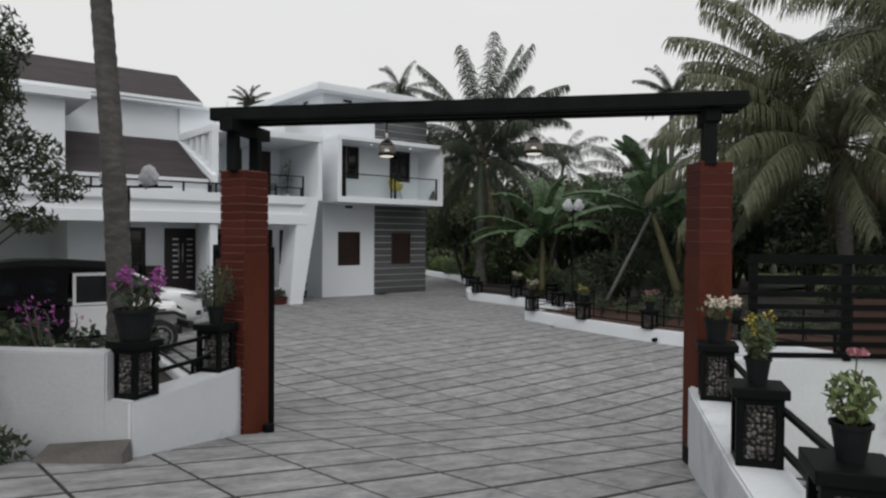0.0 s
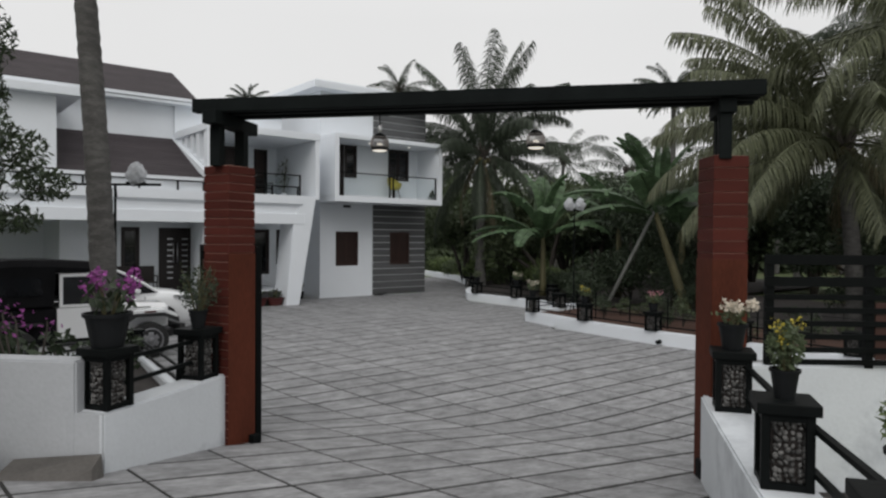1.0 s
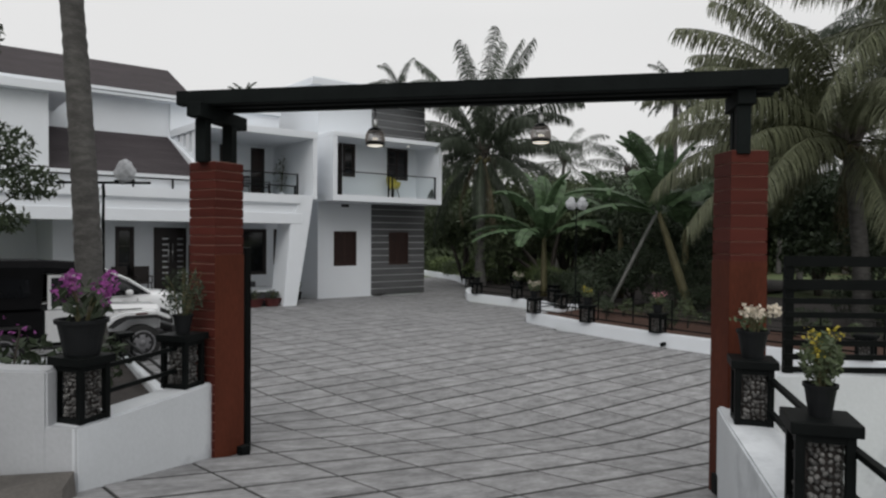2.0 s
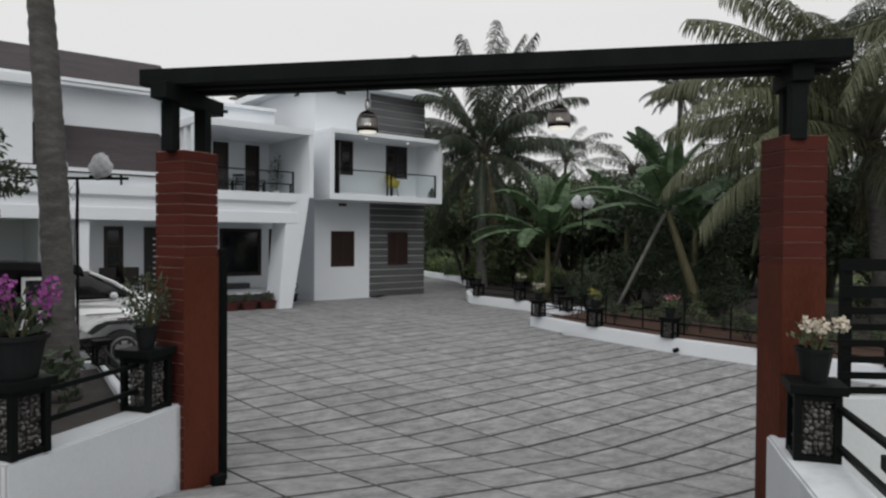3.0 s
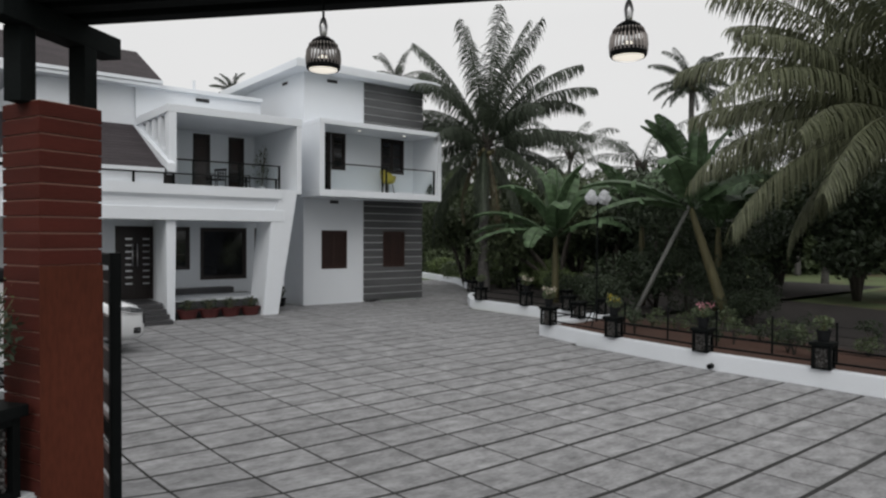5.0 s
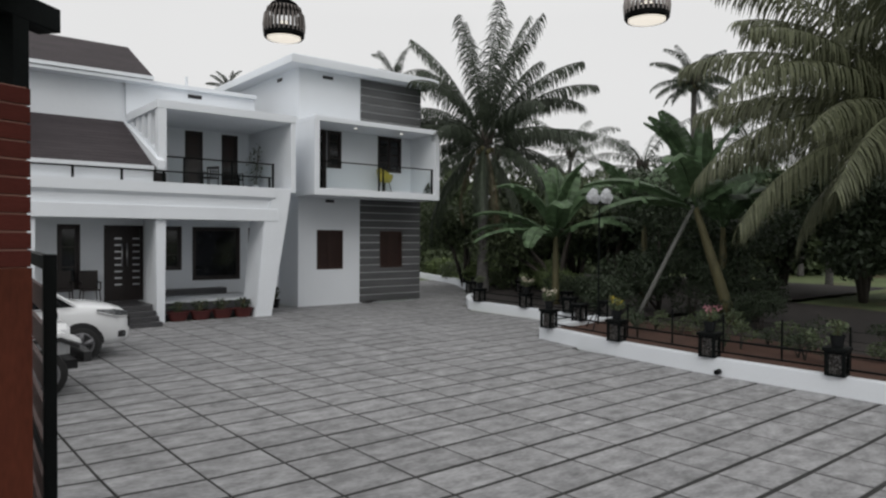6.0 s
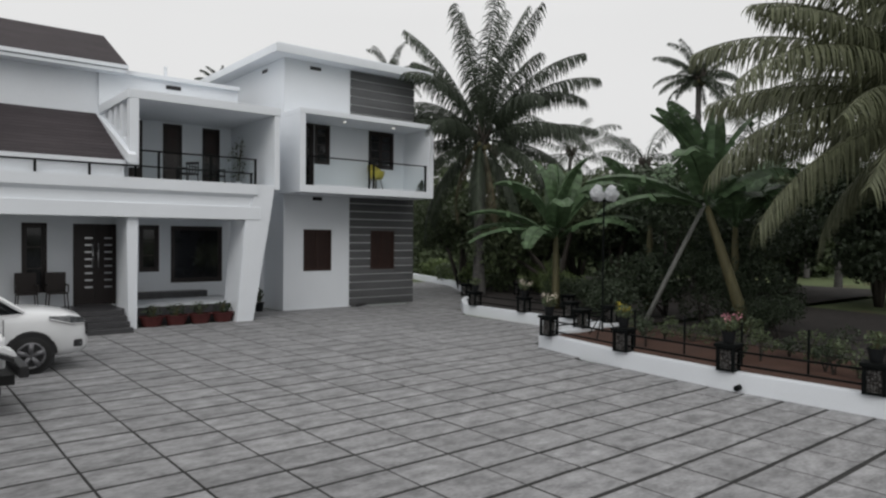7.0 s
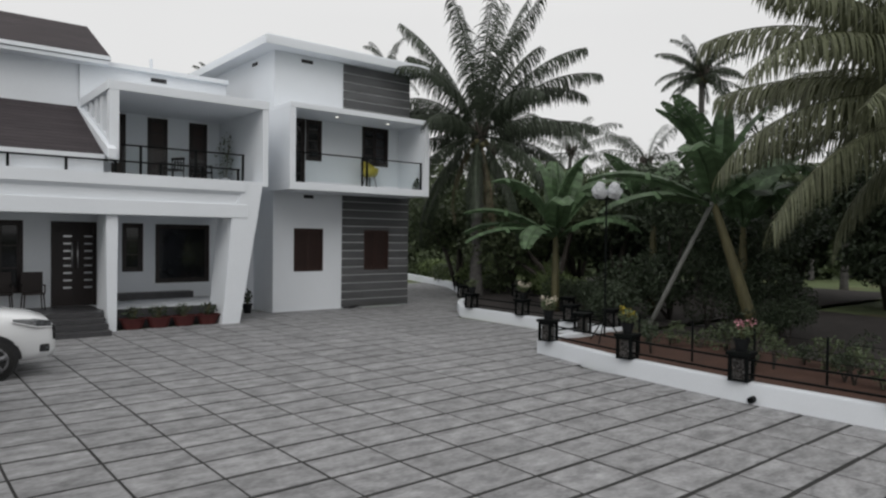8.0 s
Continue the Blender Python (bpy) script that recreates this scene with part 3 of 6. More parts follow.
# ==== kerbs and beds ====
def strip_wall(name, pts, th, z0, z1, material, label, parent=None, kind="structure", cat="wall", bevel=0.015):
    """A low wall along a line of plan points; z1 may be a height for each point."""
    tops = z1 if isinstance(z1, (list, tuple)) else [z1] * len(pts)
    b = bmesh.new()
    P = [Vector((p[0], p[1], 0)) for p in pts]
    left, right = [], []
    for i, p in enumerate(P):
        d = (P[min(i + 1, len(P) - 1)] - P[max(i - 1, 0)]).normalized()
        n = Vector((-d.y, d.x, 0)) * th / 2
        left.append(p + n)
        right.append(p - n)
    vs = [[b.verts.new((q.x, q.y, z)) for q, z in ((l, z0), (r, z0), (r, t), (l, t))] for l, r, t in zip(left, right, tops)]
    for a, c in zip(vs, vs[1:]):
        for k in range(4):
            b.faces.new((a[k], a[(k + 1) % 4], c[(k + 1) % 4], c[k]))
    b.faces.new(vs[0])
    b.faces.new(vs[-1][::-1])
    if bevel:
        bmesh.ops.recalc_face_normals(b, faces=b.faces)
        bmesh.ops.bevel(b, geom=[e for e in b.edges if len(e.link_faces) == 2 and e.calc_face_angle(0) > 0.9], offset=bevel, segments=2, affect='EDGES')
    ob = part(name, b, material, parent)
    if kind:
        tagged(ob, label, cat, kind=kind)
    return ob


def sheet(name, outline, z, material, label, cat="soil", bumpy=0.03, step=0.6):
    """A bed of soil: an outline filled with a slightly uneven grid."""
    b = bmesh.new()
    vs = [b.verts.new((p[0], p[1], z)) for p in outline]
    f = b.faces.new(vs)
    bmesh.ops.triangulate(b, faces=[f])
    for _ in range(3):
        bmesh.ops.subdivide_edges(b, edges=[e for e in b.edges if e.calc_length() > step], cuts=1)
        bmesh.ops.triangulate(b, faces=b.faces)
    for v in b.verts:
        v.co.z += bumpy * noise.noise(v.co * 1.7)
    ob = part(name, b, material, smooth=True)
    return tagged(ob, label, cat, kind="structure")


KT = 0.32
kerb_near = [(15.2, 14.75), (14.65, 12.2), (14.42, 9.7), (14.46, 7.8), (14.46, 5.0), (14.4, 2.5)]
kerb_far = [(18.25, 14.9), (18.15, 17.5), (18.3, 21.0), (19.4, 22.4), (22.4, 25.2), (26, 31), (29, 40)]
strip_wall("kerb_near", kerb_near, 0.2, -0.05, KT, M_WHITE, "low white painted kerb wall of the garden bed", cat="kerb")
strip_wall("kerb_return", [(15.32, 14.82), (18.35, 14.95)], 0.2, -0.05, KT - 0.01, M_WHITE, "low white kerb wall at the bed's corner", cat="kerb")
strip_wall("kerb_far", kerb_far, 0.2, -0.05, 0.3, M_WHITE, "low white kerb wall beside the far drive", cat="kerb")
sheet("garden_bed", [(14.5, 7.6), (14.46, 9.6), (14.7, 12.2), (15.3, 14.7), (18.4, 14.8), (18.9, 14.8), (17.4, 8.0), (16.6, -4), (14.5, -4), (14.5, 5)], KT - 0.09, M_SOIL, "bare red-brown soil of the garden bed")
sheet("lawn", [(20, -8), (60, -8), (60, 14.8), (22, 14.8)], 0.09, M_GROUND, "open grass with bare earth beyond the garden trees", "lawn", step=2.5)
sheet("garden_floor", [(18.9, 14.8), (17.4, 8.0), (16.6, -4), (27, -4), (27.5, 8.0), (29, 14.8)], 0.13, M_DSOIL, "dark leaf-littered soil under the garden trees", step=1.2)
sheet("far_bed", [(18.3, 14.9), (18.25, 17.5), (18.4, 21), (19.5, 22.4), (22.5, 25.2), (26.1, 31), (40, 31), (40, 14.9)], 0.2, M_DSOIL, "dark soil of the far bed", step=1.5)

# ==== gate ====
LP, RP = (-2.142, 7.34), (2.514, 6.463)


def local(lat, dep, z, turn=0.0):
    """A pose at a place by the gate, turned clockwise from the way in."""
    p = hd(lat, dep, z)
    return pose(p.x, p.y, p.z, 0, 0, GATE_YAW - turn)


def pillar(lat, dep, w, turn, z0, z1, course=0.088, gap=0.009, plank=0):
    t = empty("gate_pillar", local(lat, dep, 0, turn), "gate pillar clad in red-brown boards with pale joints", "pillar", "gate pillars")
    part("core", box(-w / 2 + 0.012, w / 2 - 0.012, -w / 2 + 0.012, w / 2 - 0.012, z0 - 0.2, z1 - 0.004), M_JOINT, t, "pale joint lines")
    n = round((z1 - z0) / course)
    h = (z1 - z0) / n
    me = None
    for k in range(n):
        z = z0 + k * h
        if me is None:
            ob = part("cladding_course", box(-w / 2, w / 2, -w / 2, w / 2, 0, h - gap, 0.003), M_CLAD, t)
            me = ob.data
            ob.location = (0, 0, z)
        else:
            share("cladding_course", me, t, Matrix.Translation((random.uniform(-0.002, 0.002), random.uniform(-0.002, 0.002), z)))
    part("foot", box(-w / 2 + 0.002, w / 2 - 0.002, -w / 2 + 0.002, w / 2 - 0.002, z0 - 0.25, z0 - 0.002), M_CLAD, t)
    if plank:
        x = plank * w / 2
        x0, x1 = sorted((x, x + plank * 0.006))
        part("smooth_plank", box(x0, x1, -w / 2 - 0.004, w / 2 + 0.002, z0 - 0.25, 2.36, 0.002), M_PLANK, t, "smooth red-brown plank over the lower face")
    if plank < 0:
        part("smooth_plank", box(-w / 2, w / 2, -w / 2 - 0.006, -w / 2, z0 - 0.25, 2.36, 0.002), M_PLANK, t, "smooth red-brown plank over the lower face")
    return t


PTOP = 3.235
pl = pillar(*LP, 0.35, 30.0, 0.36, PTOP, plank=1)
pr = pillar(*RP, 0.31, -3.5, 0.40, PTOP + 0.03, 0.107, 0.007, plank=-1)

part("hinge_block", box(-0.05, 0.03, -0.05, 0.05, 0.44, 0.6, 0.006), M_BLACK, pr).location = (-0.19, -0.1, 0)
part("hinge_block", box(-0.06, 0.04, -0.05, 0.06, 0.34, 0.5, 0.006), M_BLACK, pl).location = (0.21, 0.14, 0)

gate_top = empty("gate_beam", local(0.186, 6.90, 0.05, 10.7) @ Matrix.Rotation(math.radians(-0.1), 4, 'Y'), "long black beam frame carried across the gate pillars", "beam")


def gl(lat, dep):
    """A plan place by the gate in the beam's own axes."""
    v = gate_top.matrix_world.inverted() @ hd(lat, dep)
    return v.x, v.y


BL, BR_ = (-2.62, 0), (2.66, 0)
for dy, zz in ((-0.22, 3.70), (-0.02, 3.705), (0.17, 3.70)):
    part("long_beam", box(BL[0], BR_[0], dy - 0.055, dy + 0.055, zz, zz + 0.13, 0.006), M_BEAM, gate_top)
part("top_sheet", box(BL[0] + 0.05, BR_[0] - 0.05, -0.2, 0.15, 3.837, 3.845), M_BEAM, gate_top)
for (a, d), w, q_, y0, y1 in ((LP, 0.105, 0.2, -0.4, 0.5), (RP, 0.105, 0.14, -0.22, 0.26)):
    cx, cy = gl(a, d)
    part("cross_bar", box(cx - 0.07, cx + 0.07, cy + y0, cy + y1, 3.57, 3.698, 0.006), M_BEAM, gate_top)
    for q in (-q_, q_ + 0.02):
        part("post", box(cx - w / 2 + 0.1 * q, cx + w / 2 + 0.1 * q, cy + q - w / 2, cy + q + w / 2, PTOP - 0.06, 3.568, 0.004), M_BEAM, gate_top)


def pendant(lat, dep):
    t = empty("pendant_lamp", local(lat, dep, 3.40) @ Matrix.Scale(0.78, 4), "small black cage pendant lamp with a warm bulb", "lamp", "gate pendants")
    part("stem", tube([(0, 0, 0.17), (0, 0, 0.2), (0, 0, 0.25), (0, 0, 0.29), (0, 0, 0.31)], [0.016, 0.024, 0.03, 0.02, 0.008], 10), M_STEEL, t, "slim steel stem", smooth=True)
    part("cord", tube([(0, 0, 0.3), (0, 0, 0.47)], 0.008, 6), M_BLACK, t)
    part("cap", lathe([(0.012, 0.182), (0.04, 0.176), (0.072, 0.155), (0.092, 0.125), (0.088, 0.122)], 20), M_BLACK, t, smooth=True)
    for k in range(28):
        a = k * math.pi / 14
        pts = [(0.088, 0.13), (0.104, 0.09), (0.110, 0.04), (0.107, -0.005)]
        part("rib", tube([(r * math.cos(a), r * math.sin(a), z) for r, z in pts], 0.0065, 5), M_BRASS, t)
    part("ring", lathe([(0.108, 0.015), (0.112, 0.01), (0.110, -0.025), (0.102, -0.035), (0.098, -0.03), (0.102, 0.012)], 24), M_BLACK, t, "black ring", smooth=True)
    part("bulb", lathe([(0.02, 0.06), (0.03, 0.05), (0.045, 0.02), (0.09, -0.022), (0.092, -0.036), (0.06, -0.046), (0.01, -0.05)], 20), M_BULB, t, "glowing white lamp bowl", smooth=True)
    return t


pendant(-0.59, 7.04)
pendant(0.89, 6.76)

# gate leaf, swung open behind its pillar
leaf = empty("gate_leaf", local(-1.9, 7.56, 0, -35), "black steel gate leaf standing open behind the pillar", "gate")
part("stile", box(-0.03, 0.03, 0, 0.07, 0.28, 2.42, 0.004), M_BLACK, leaf)
part("stile", box(-0.03, 0.03, 2.05, 2.12, 0.28, 2.42, 0.004), M_BLACK, leaf)
for z in (0.30, 1.3, 2.34):
    part("rail", box(-0.025, 0.025, 0.07, 2.05, z, z + 0.07), M_BLACK, leaf)
for k in range(9):
    part("slat", box(-0.012, 0.012, 0.07, 2.05, 0.42 + k * 0.21, 0.55 + k * 0.21), M_CLADP, leaf)
part("roller", lathe([(0.05, -0.02), (0.06, 0.0), (0.06, 0.03), (0.05, 0.05)], 12, at=(0, 0.03, 0.24)), M_BLACK, leaf)


# ==== gabion posts, walls beside the gate ====
def pebbles(b, w, h, gap, r, rows, seed):
    rg = random.Random(seed)
    for face in range(4):
        n = int((w - 0.04) / gap)
        for i in range(n):
            for j in range(rows):
                u = -w / 2 + 0.035 + (i + 0.5 + rg.uniform(-0.3, 0.3)) * (w - 0.07) / n
                z = 0.03 + (j + 0.5 + rg.uniform(-0.3, 0.3)) * (h - 0.06) / rows
                d = w / 2 - 0.02 + rg.uniform(-0.006, 0.006)
                p = ((u, -d), (d, u), (-u, d), (-d, -u))[face]
                s = r * rg.uniform(0.75, 1.2)
                m = Matrix.Translation((p[0], p[1], z)) @ Euler((rg.random() * 6, rg.random() * 6, rg.random() * 6)).to_matrix().to_4x4() @ Matrix.Diagonal((s * 1.2, s, s * 0.7, 1))
                bmesh.ops.create_icosphere(b, subdivisions=1, radius=1.0, matrix=m)


def gabion(m, w=0.225, h=0.42, cap=0.065, gap=0.034, rows=11, label="gabion post of pebbles in a black steel frame, flat cap"):
    t = empty("gabion_post", m, label, "post", "gabion posts")
    part("core", box(-w / 2 + 0.035, w / 2 - 0.035, -w / 2 + 0.035, w / 2 - 0.035, 0.01, h - 0.01), M_DSOIL, t)
    b = bmesh.new()
    pebbles(b, w, h, gap, gap * 0.46, rows, 3)
    tagged(part("pebble_fill", b, M_PEBBLE, t, "grey, brown and white pebbles", smooth=True), kind="stuff")
    for sx in (-1, 1):
        for sy in (-1, 1):
            part("corner_bar", box(sx * w / 2 - 0.022, sx * w / 2 + 0.022, sy * w / 2 - 0.022, sy * w / 2 + 0.022, 0, h, 0.003), M_BLACK, t)
    for z in (0.012, h - 0.03):
        b = bmesh.new()
        for sy in (-1, 1):
            box(-w / 2, w / 2, sy * w / 2 - 0.018, sy * w / 2 + 0.018, z - 0.01, z + 0.028, bm=b)
            box(sy * w / 2 - 0.018, sy * w / 2 + 0.018, -w / 2, w / 2, z - 0.009, z + 0.027, bm=b)
        part("hoop", b, M_BLACK, t)
    if cap:
        part("cap", box(-w / 2 - 0.05, w / 2 + 0.05, -w / 2 - 0.05, w / 2 + 0.05, h + 0.002, h + cap, 0.008), M_BLACK, t, "flat black cap slab")
    return t


SPL = 17.0                                # turn of the splayed entrance walls
WT = 1.16
g_first = gabion(local(-2.64, 5.83, WT, 21))
GL2 = (-2.33, 6.98)
GR = [(2.38, 5.9), (1.96, 4.22), (1.66, 2.75)]
copy_thing(g_first, local(*GL2, WT, SPL))
for a, d in GR:
    copy_thing(g_first, local(a, d, WT, SPL))


def bars(name, a, c, zs, r=0.025, label="two black steel bars between the gabion posts"):
    t = empty(name, pose(0, 0, 0), label, "railing")
    for z in zs:
        va, vc = Vector((a[0], a[1], z)), Vector((c[0], c[1], z))
        part("bar", tube([va, vc], r, 4), M_BLACK, t)
    return t


bars("bar_rail", hd(-2.6, 5.95), hd(-2.36, 6.9), (WT + 0.16, WT + 0.36))
bars("bar_rail", hd(GR[0][0] + 0.12, GR[0][1]), hd(GR[1][0] + 0.12, GR[1][1]), (WT + 0.1, WT + 0.34))
bars("bar_rail", hd(GR[1][0] + 0.14, GR[1][1]), hd(GR[2][0] + 0.14, GR[2][1]), (WT + 0.1, WT + 0.34))


def plan(*pts):
    return [(hd(a, d).x, hd(a, d).y) for a, d in pts]


strip_wall("gate_wall_left", plan((-2.24, 7.18), (-2.62, 5.90), (-2.70, 5.66)), 0.27, -0.2, WT, M_WALLW, "low white painted entrance wall, stained near the foot")
strip_wall("gate_wall_right", plan((2.48, 6.34), (2.36, 5.9), (1.95, 4.2), (1.64, 2.7), (1.4, 1.6)), 0.34, -0.2, WT, M_WALLW, "low white painted entrance wall beside the ramp")
# left boundary wall and its end piece: shade of the trees is in the colour
strip_wall("boundary_wall_left", plan((-2.78, 5.74), (-4.4, 5.92), (-9, 6.3)), 0.22, -0.2, 1.56, M_SHADEW, "white painted boundary wall")
strip_wall("boundary_wall_end", plan((-2.572, 5.668), (-2.90, 5.68)), 0.08, -0.2, WT - 0.004, M_SHADEW, "white painted end of the boundary wall", bevel=0.006)
strip_wall("boundary_wall_right", plan((2.75, 6.75), (5.0, 6.85), (12, 7.1)), 0.2, -0.2, 1.365, M_WALLW, "white painted boundary wall under the fence")
sheet("planter_left", plan((-2.2, 7.3), (-2.5, 5.9), (-9, 6.3)) + [(-8, 13.0), (3.4, 13.0)], 0.42, M_DSOIL, "dark soil of the planter beside the gate")
sheet("planter_right", plan((2.5, 6.2), (2.7, 6.7), (12, 7.1), (12, 1), (1.5, 1.0), (2.25, 4.5)), 0.2, M_DSOIL, "dark soil behind the entrance wall")
strip_wall("planter_kerb", [(2.95, 7.9), (3.45, 13.05), (-8, 13.2)], 0.2, -0.05, 0.52, M_WALLW, "white kerb wall of the planter", cat="kerb")
for x, y in ((3.05, 8.9), (3.4, 12.7), (1.2, 13.1), (-1.2, 13.15)):
    copy_thing(g_first, pose(x, y, 0.52, 0, 0, 5) @ Matrix.Scale(0.8, 4))
bars("bar_rail", (3.4, 12.7), (-1.2, 13.15), (0.62, 0.8), 0.02)
bars("bar_rail", (3.05, 8.9), (3.4, 12.7), (0.62, 0.8), 0.02)

sheet("road", plan((-14, -8), (14, -8), (14, -1.0), (-14, 4.0)), 0.9495, M_ROAD, "worn grey asphalt of the road before the gate", cat="road", bumpy=0.0, step=2.0)

# fence on the right boundary wall
fence = empty("slat_fence", local(2.92, 6.77, 0.06, 2.5) @ Matrix.Scale(1.02, 4), "black horizontal slat fence with brown panels on the white wall", "fence")
for x in (0.16, 1.05, 1.9, 3.0, 4.2, 5.4):
    part("post", box(x - 0.035, x + 0.035, -0.03, 0.03, 1.26, 2.28), M_BLACK, fence)
for z, h in ((2.2, 0.09), (2.0, 0.09), (1.88, 0.05), (1.76, 0.05), (1.64, 0.05), (1.52, 0.05), (1.40, 0.05), (1.29, 0.05)):
    part("slat", box(0.1, 6.0, -0.05, -0.031, z, z + h), M_BLACK, fence)
part("panel", box(1.1, 1.86, -0.028, -0.01, 1.34, 1.86), M_CLADP, fence, "brown wooden panel")
part("panel", box(1.95, 2.95, -0.028, -0.01, 1.34, 1.86), M_CLADP, fence, "brown wooden panel")

# gabion posts and bars along the garden bed
row = [(14.98, 14.35), (14.58, 12.05), (14.39, 9.8), (14.42, 7.6), (14.44, 5.4)]
for x, y in row:
    copy_thing(g_first, pose(x + 0.02, y, KT, 0, 0, 8) @ Matrix.Diagonal((1.14, 1.14, 0.95, 1)))
for a, c in zip(row, row[1:]):
    bars("bar_rail", a, c, (KT + 0.12, KT + 0.34), 0.022)
row2 = [(15.4, 14.85), (16.8, 14.9), (18.2, 15.1)]
rowf = [(18.2, 15.1), (18.15, 16.4), (18.15, 18.2), (18.25, 20.5), (20.4, 23.4), (22.4, 25.3), (24.2, 28.2)]
for x, y in row2[1:2] + rowf:
    copy_thing(g_first, pose(x, y, 0.3, 0, 0, 4) @ Matrix.Diagonal((1.14, 1.14, 0.95, 1)))
for a, c in list(zip(row2, row2[1:])) + list(zip(rowf, rowf[1:])):
    bars("bar_rail", a, c, (0.42, 0.62), 0.022)
for x, y in ((20.6, 18.6), (21.2, 21.2), (23.2, 23.4)):
    copy_thing(g_first, pose(x, y, 0.22, 0, 0, 4) @ Matrix.Diagonal((1.14, 1.14, 0.95, 1)))
bars("bar_rail", (20.6, 18.6), (21.2, 21.2), (0.36, 0.56), 0.022)
bars("bar_rail", (21.2, 21.2), (23.2, 23.4), (0.36, 0.56), 0.022)
wires = empty("wire_fence", pose(0, 0, 0), "low wire fence on thin dark posts behind the bed", "fence")
for k in range(9):
    part("post", tube([(15.75 - 0.06 * k, 12.6 - 1.2 * k, 0.2), (15.75 - 0.06 * k, 12.6 - 1.2 * k, 1.0)], 0.02, 6), M_BLACK, wires)
for z in (0.45, 0.6, 0.75, 0.92):
    part("wire", tube([(15.75, 12.6, z), (15.75 - 0.06 * 8, 3.0, z)], 0.006, 4), M_BLACK, wires)
# drain spout on the kerb
sp = part("drain_spout", tube([(14.36, 9.56, 0.09), (14.19, 9.54, 0.085)], 0.05, 10), M_BLACK)
tagged(sp, "short black drain pipe through the kerb", "pipe")


# ==== vehicles ====
def loft(sections, cap=True):
    """A skin over cross-sections of equal count."""
    b = bmesh.new()
    rings = [[b.verts.new(p) for p in s] for s in sections]
    n = len(rings[0])
    for r0, r1 in zip(rings, rings[1:]):
        for k in range(n):
            b.faces.new((r0[k], r0[(k + 1) % n], r1[(k + 1) % n], r1[k]))
    if cap:
        b.faces.new(rings[0][::-1])
        b.faces.new(rings[-1])
    return b


def wheel(parent, x, y, r, w, spokes=5, disc=False):
    s = -1 if y < 0 else 1
    t = part("wheel", tube([(x, y - w / 2, r), (x, y - w / 2 + 0.03, r), (x, y + w / 2 - 0.03, r), (x, y + w / 2, r)], [r * 0.9, r, r, r * 0.9], 28), M_TYRE, parent, smooth=True)
    b = tube([(x, y + s * (w / 2 - 0.03), r), (x, y + s * (w / 2 + 0.006), r)], [r * 0.68, r * 0.66], 28)
    part("rim_well", b, M_TRIM, t, "dark rim well")
    b = bmesh.new()
    if disc:
        tube([(x, y + s * (w / 2 - 0.02), r), (x, y + s * (w / 2 + 0.004), r), (x, y + s * (w / 2 + 0.012), r)], [r * 0.55, r * 0.52, r * 0.3], 24, bm=b)
    for k in range(0 if disc else spokes):
        a = k * 2 * math.pi / spokes + 0.3
        p0 = Vector((x, y + s * (w / 2 + 0.012), r))
        tube([p0 + Vector((math.cos(a), 0, math.sin(a))) * r * 0.1, p0 + Vector((math.cos(a), 0, math.sin(a))) * r * 0.64], [0.04, 0.05], 6, bm=b)
    tube([(x, y + s * (w / 2 - 0.0), r), (x, y + s * (w / 2 + 0.03), r)], [r * 0.2, r * 0.16], 14, bm=b)
    tube([(x + r * 0.64 * math.cos(k * math.pi / 14), y + s * (w / 2 + 0.008), r + r * 0.64 * math.sin(k * math.pi / 14)) for k in range(29)], 0.022, 6, bm=b, cap=False)
    part("rim", b, M_RIM, t, "plain grey steel rim" if disc else "silver alloy rim", smooth=True)
    if disc:
        for k in range(6):
            a = k * math.pi / 3
            c = (x + r * 0.42 * math.cos(a), y + s * (w / 2 + 0.007), r + r * 0.42 * math.sin(a))
            part("rim_hole", tube([c, (c[0], c[1] + s * 0.006, c[2])], 0.032, 10), M_TRIM, t)


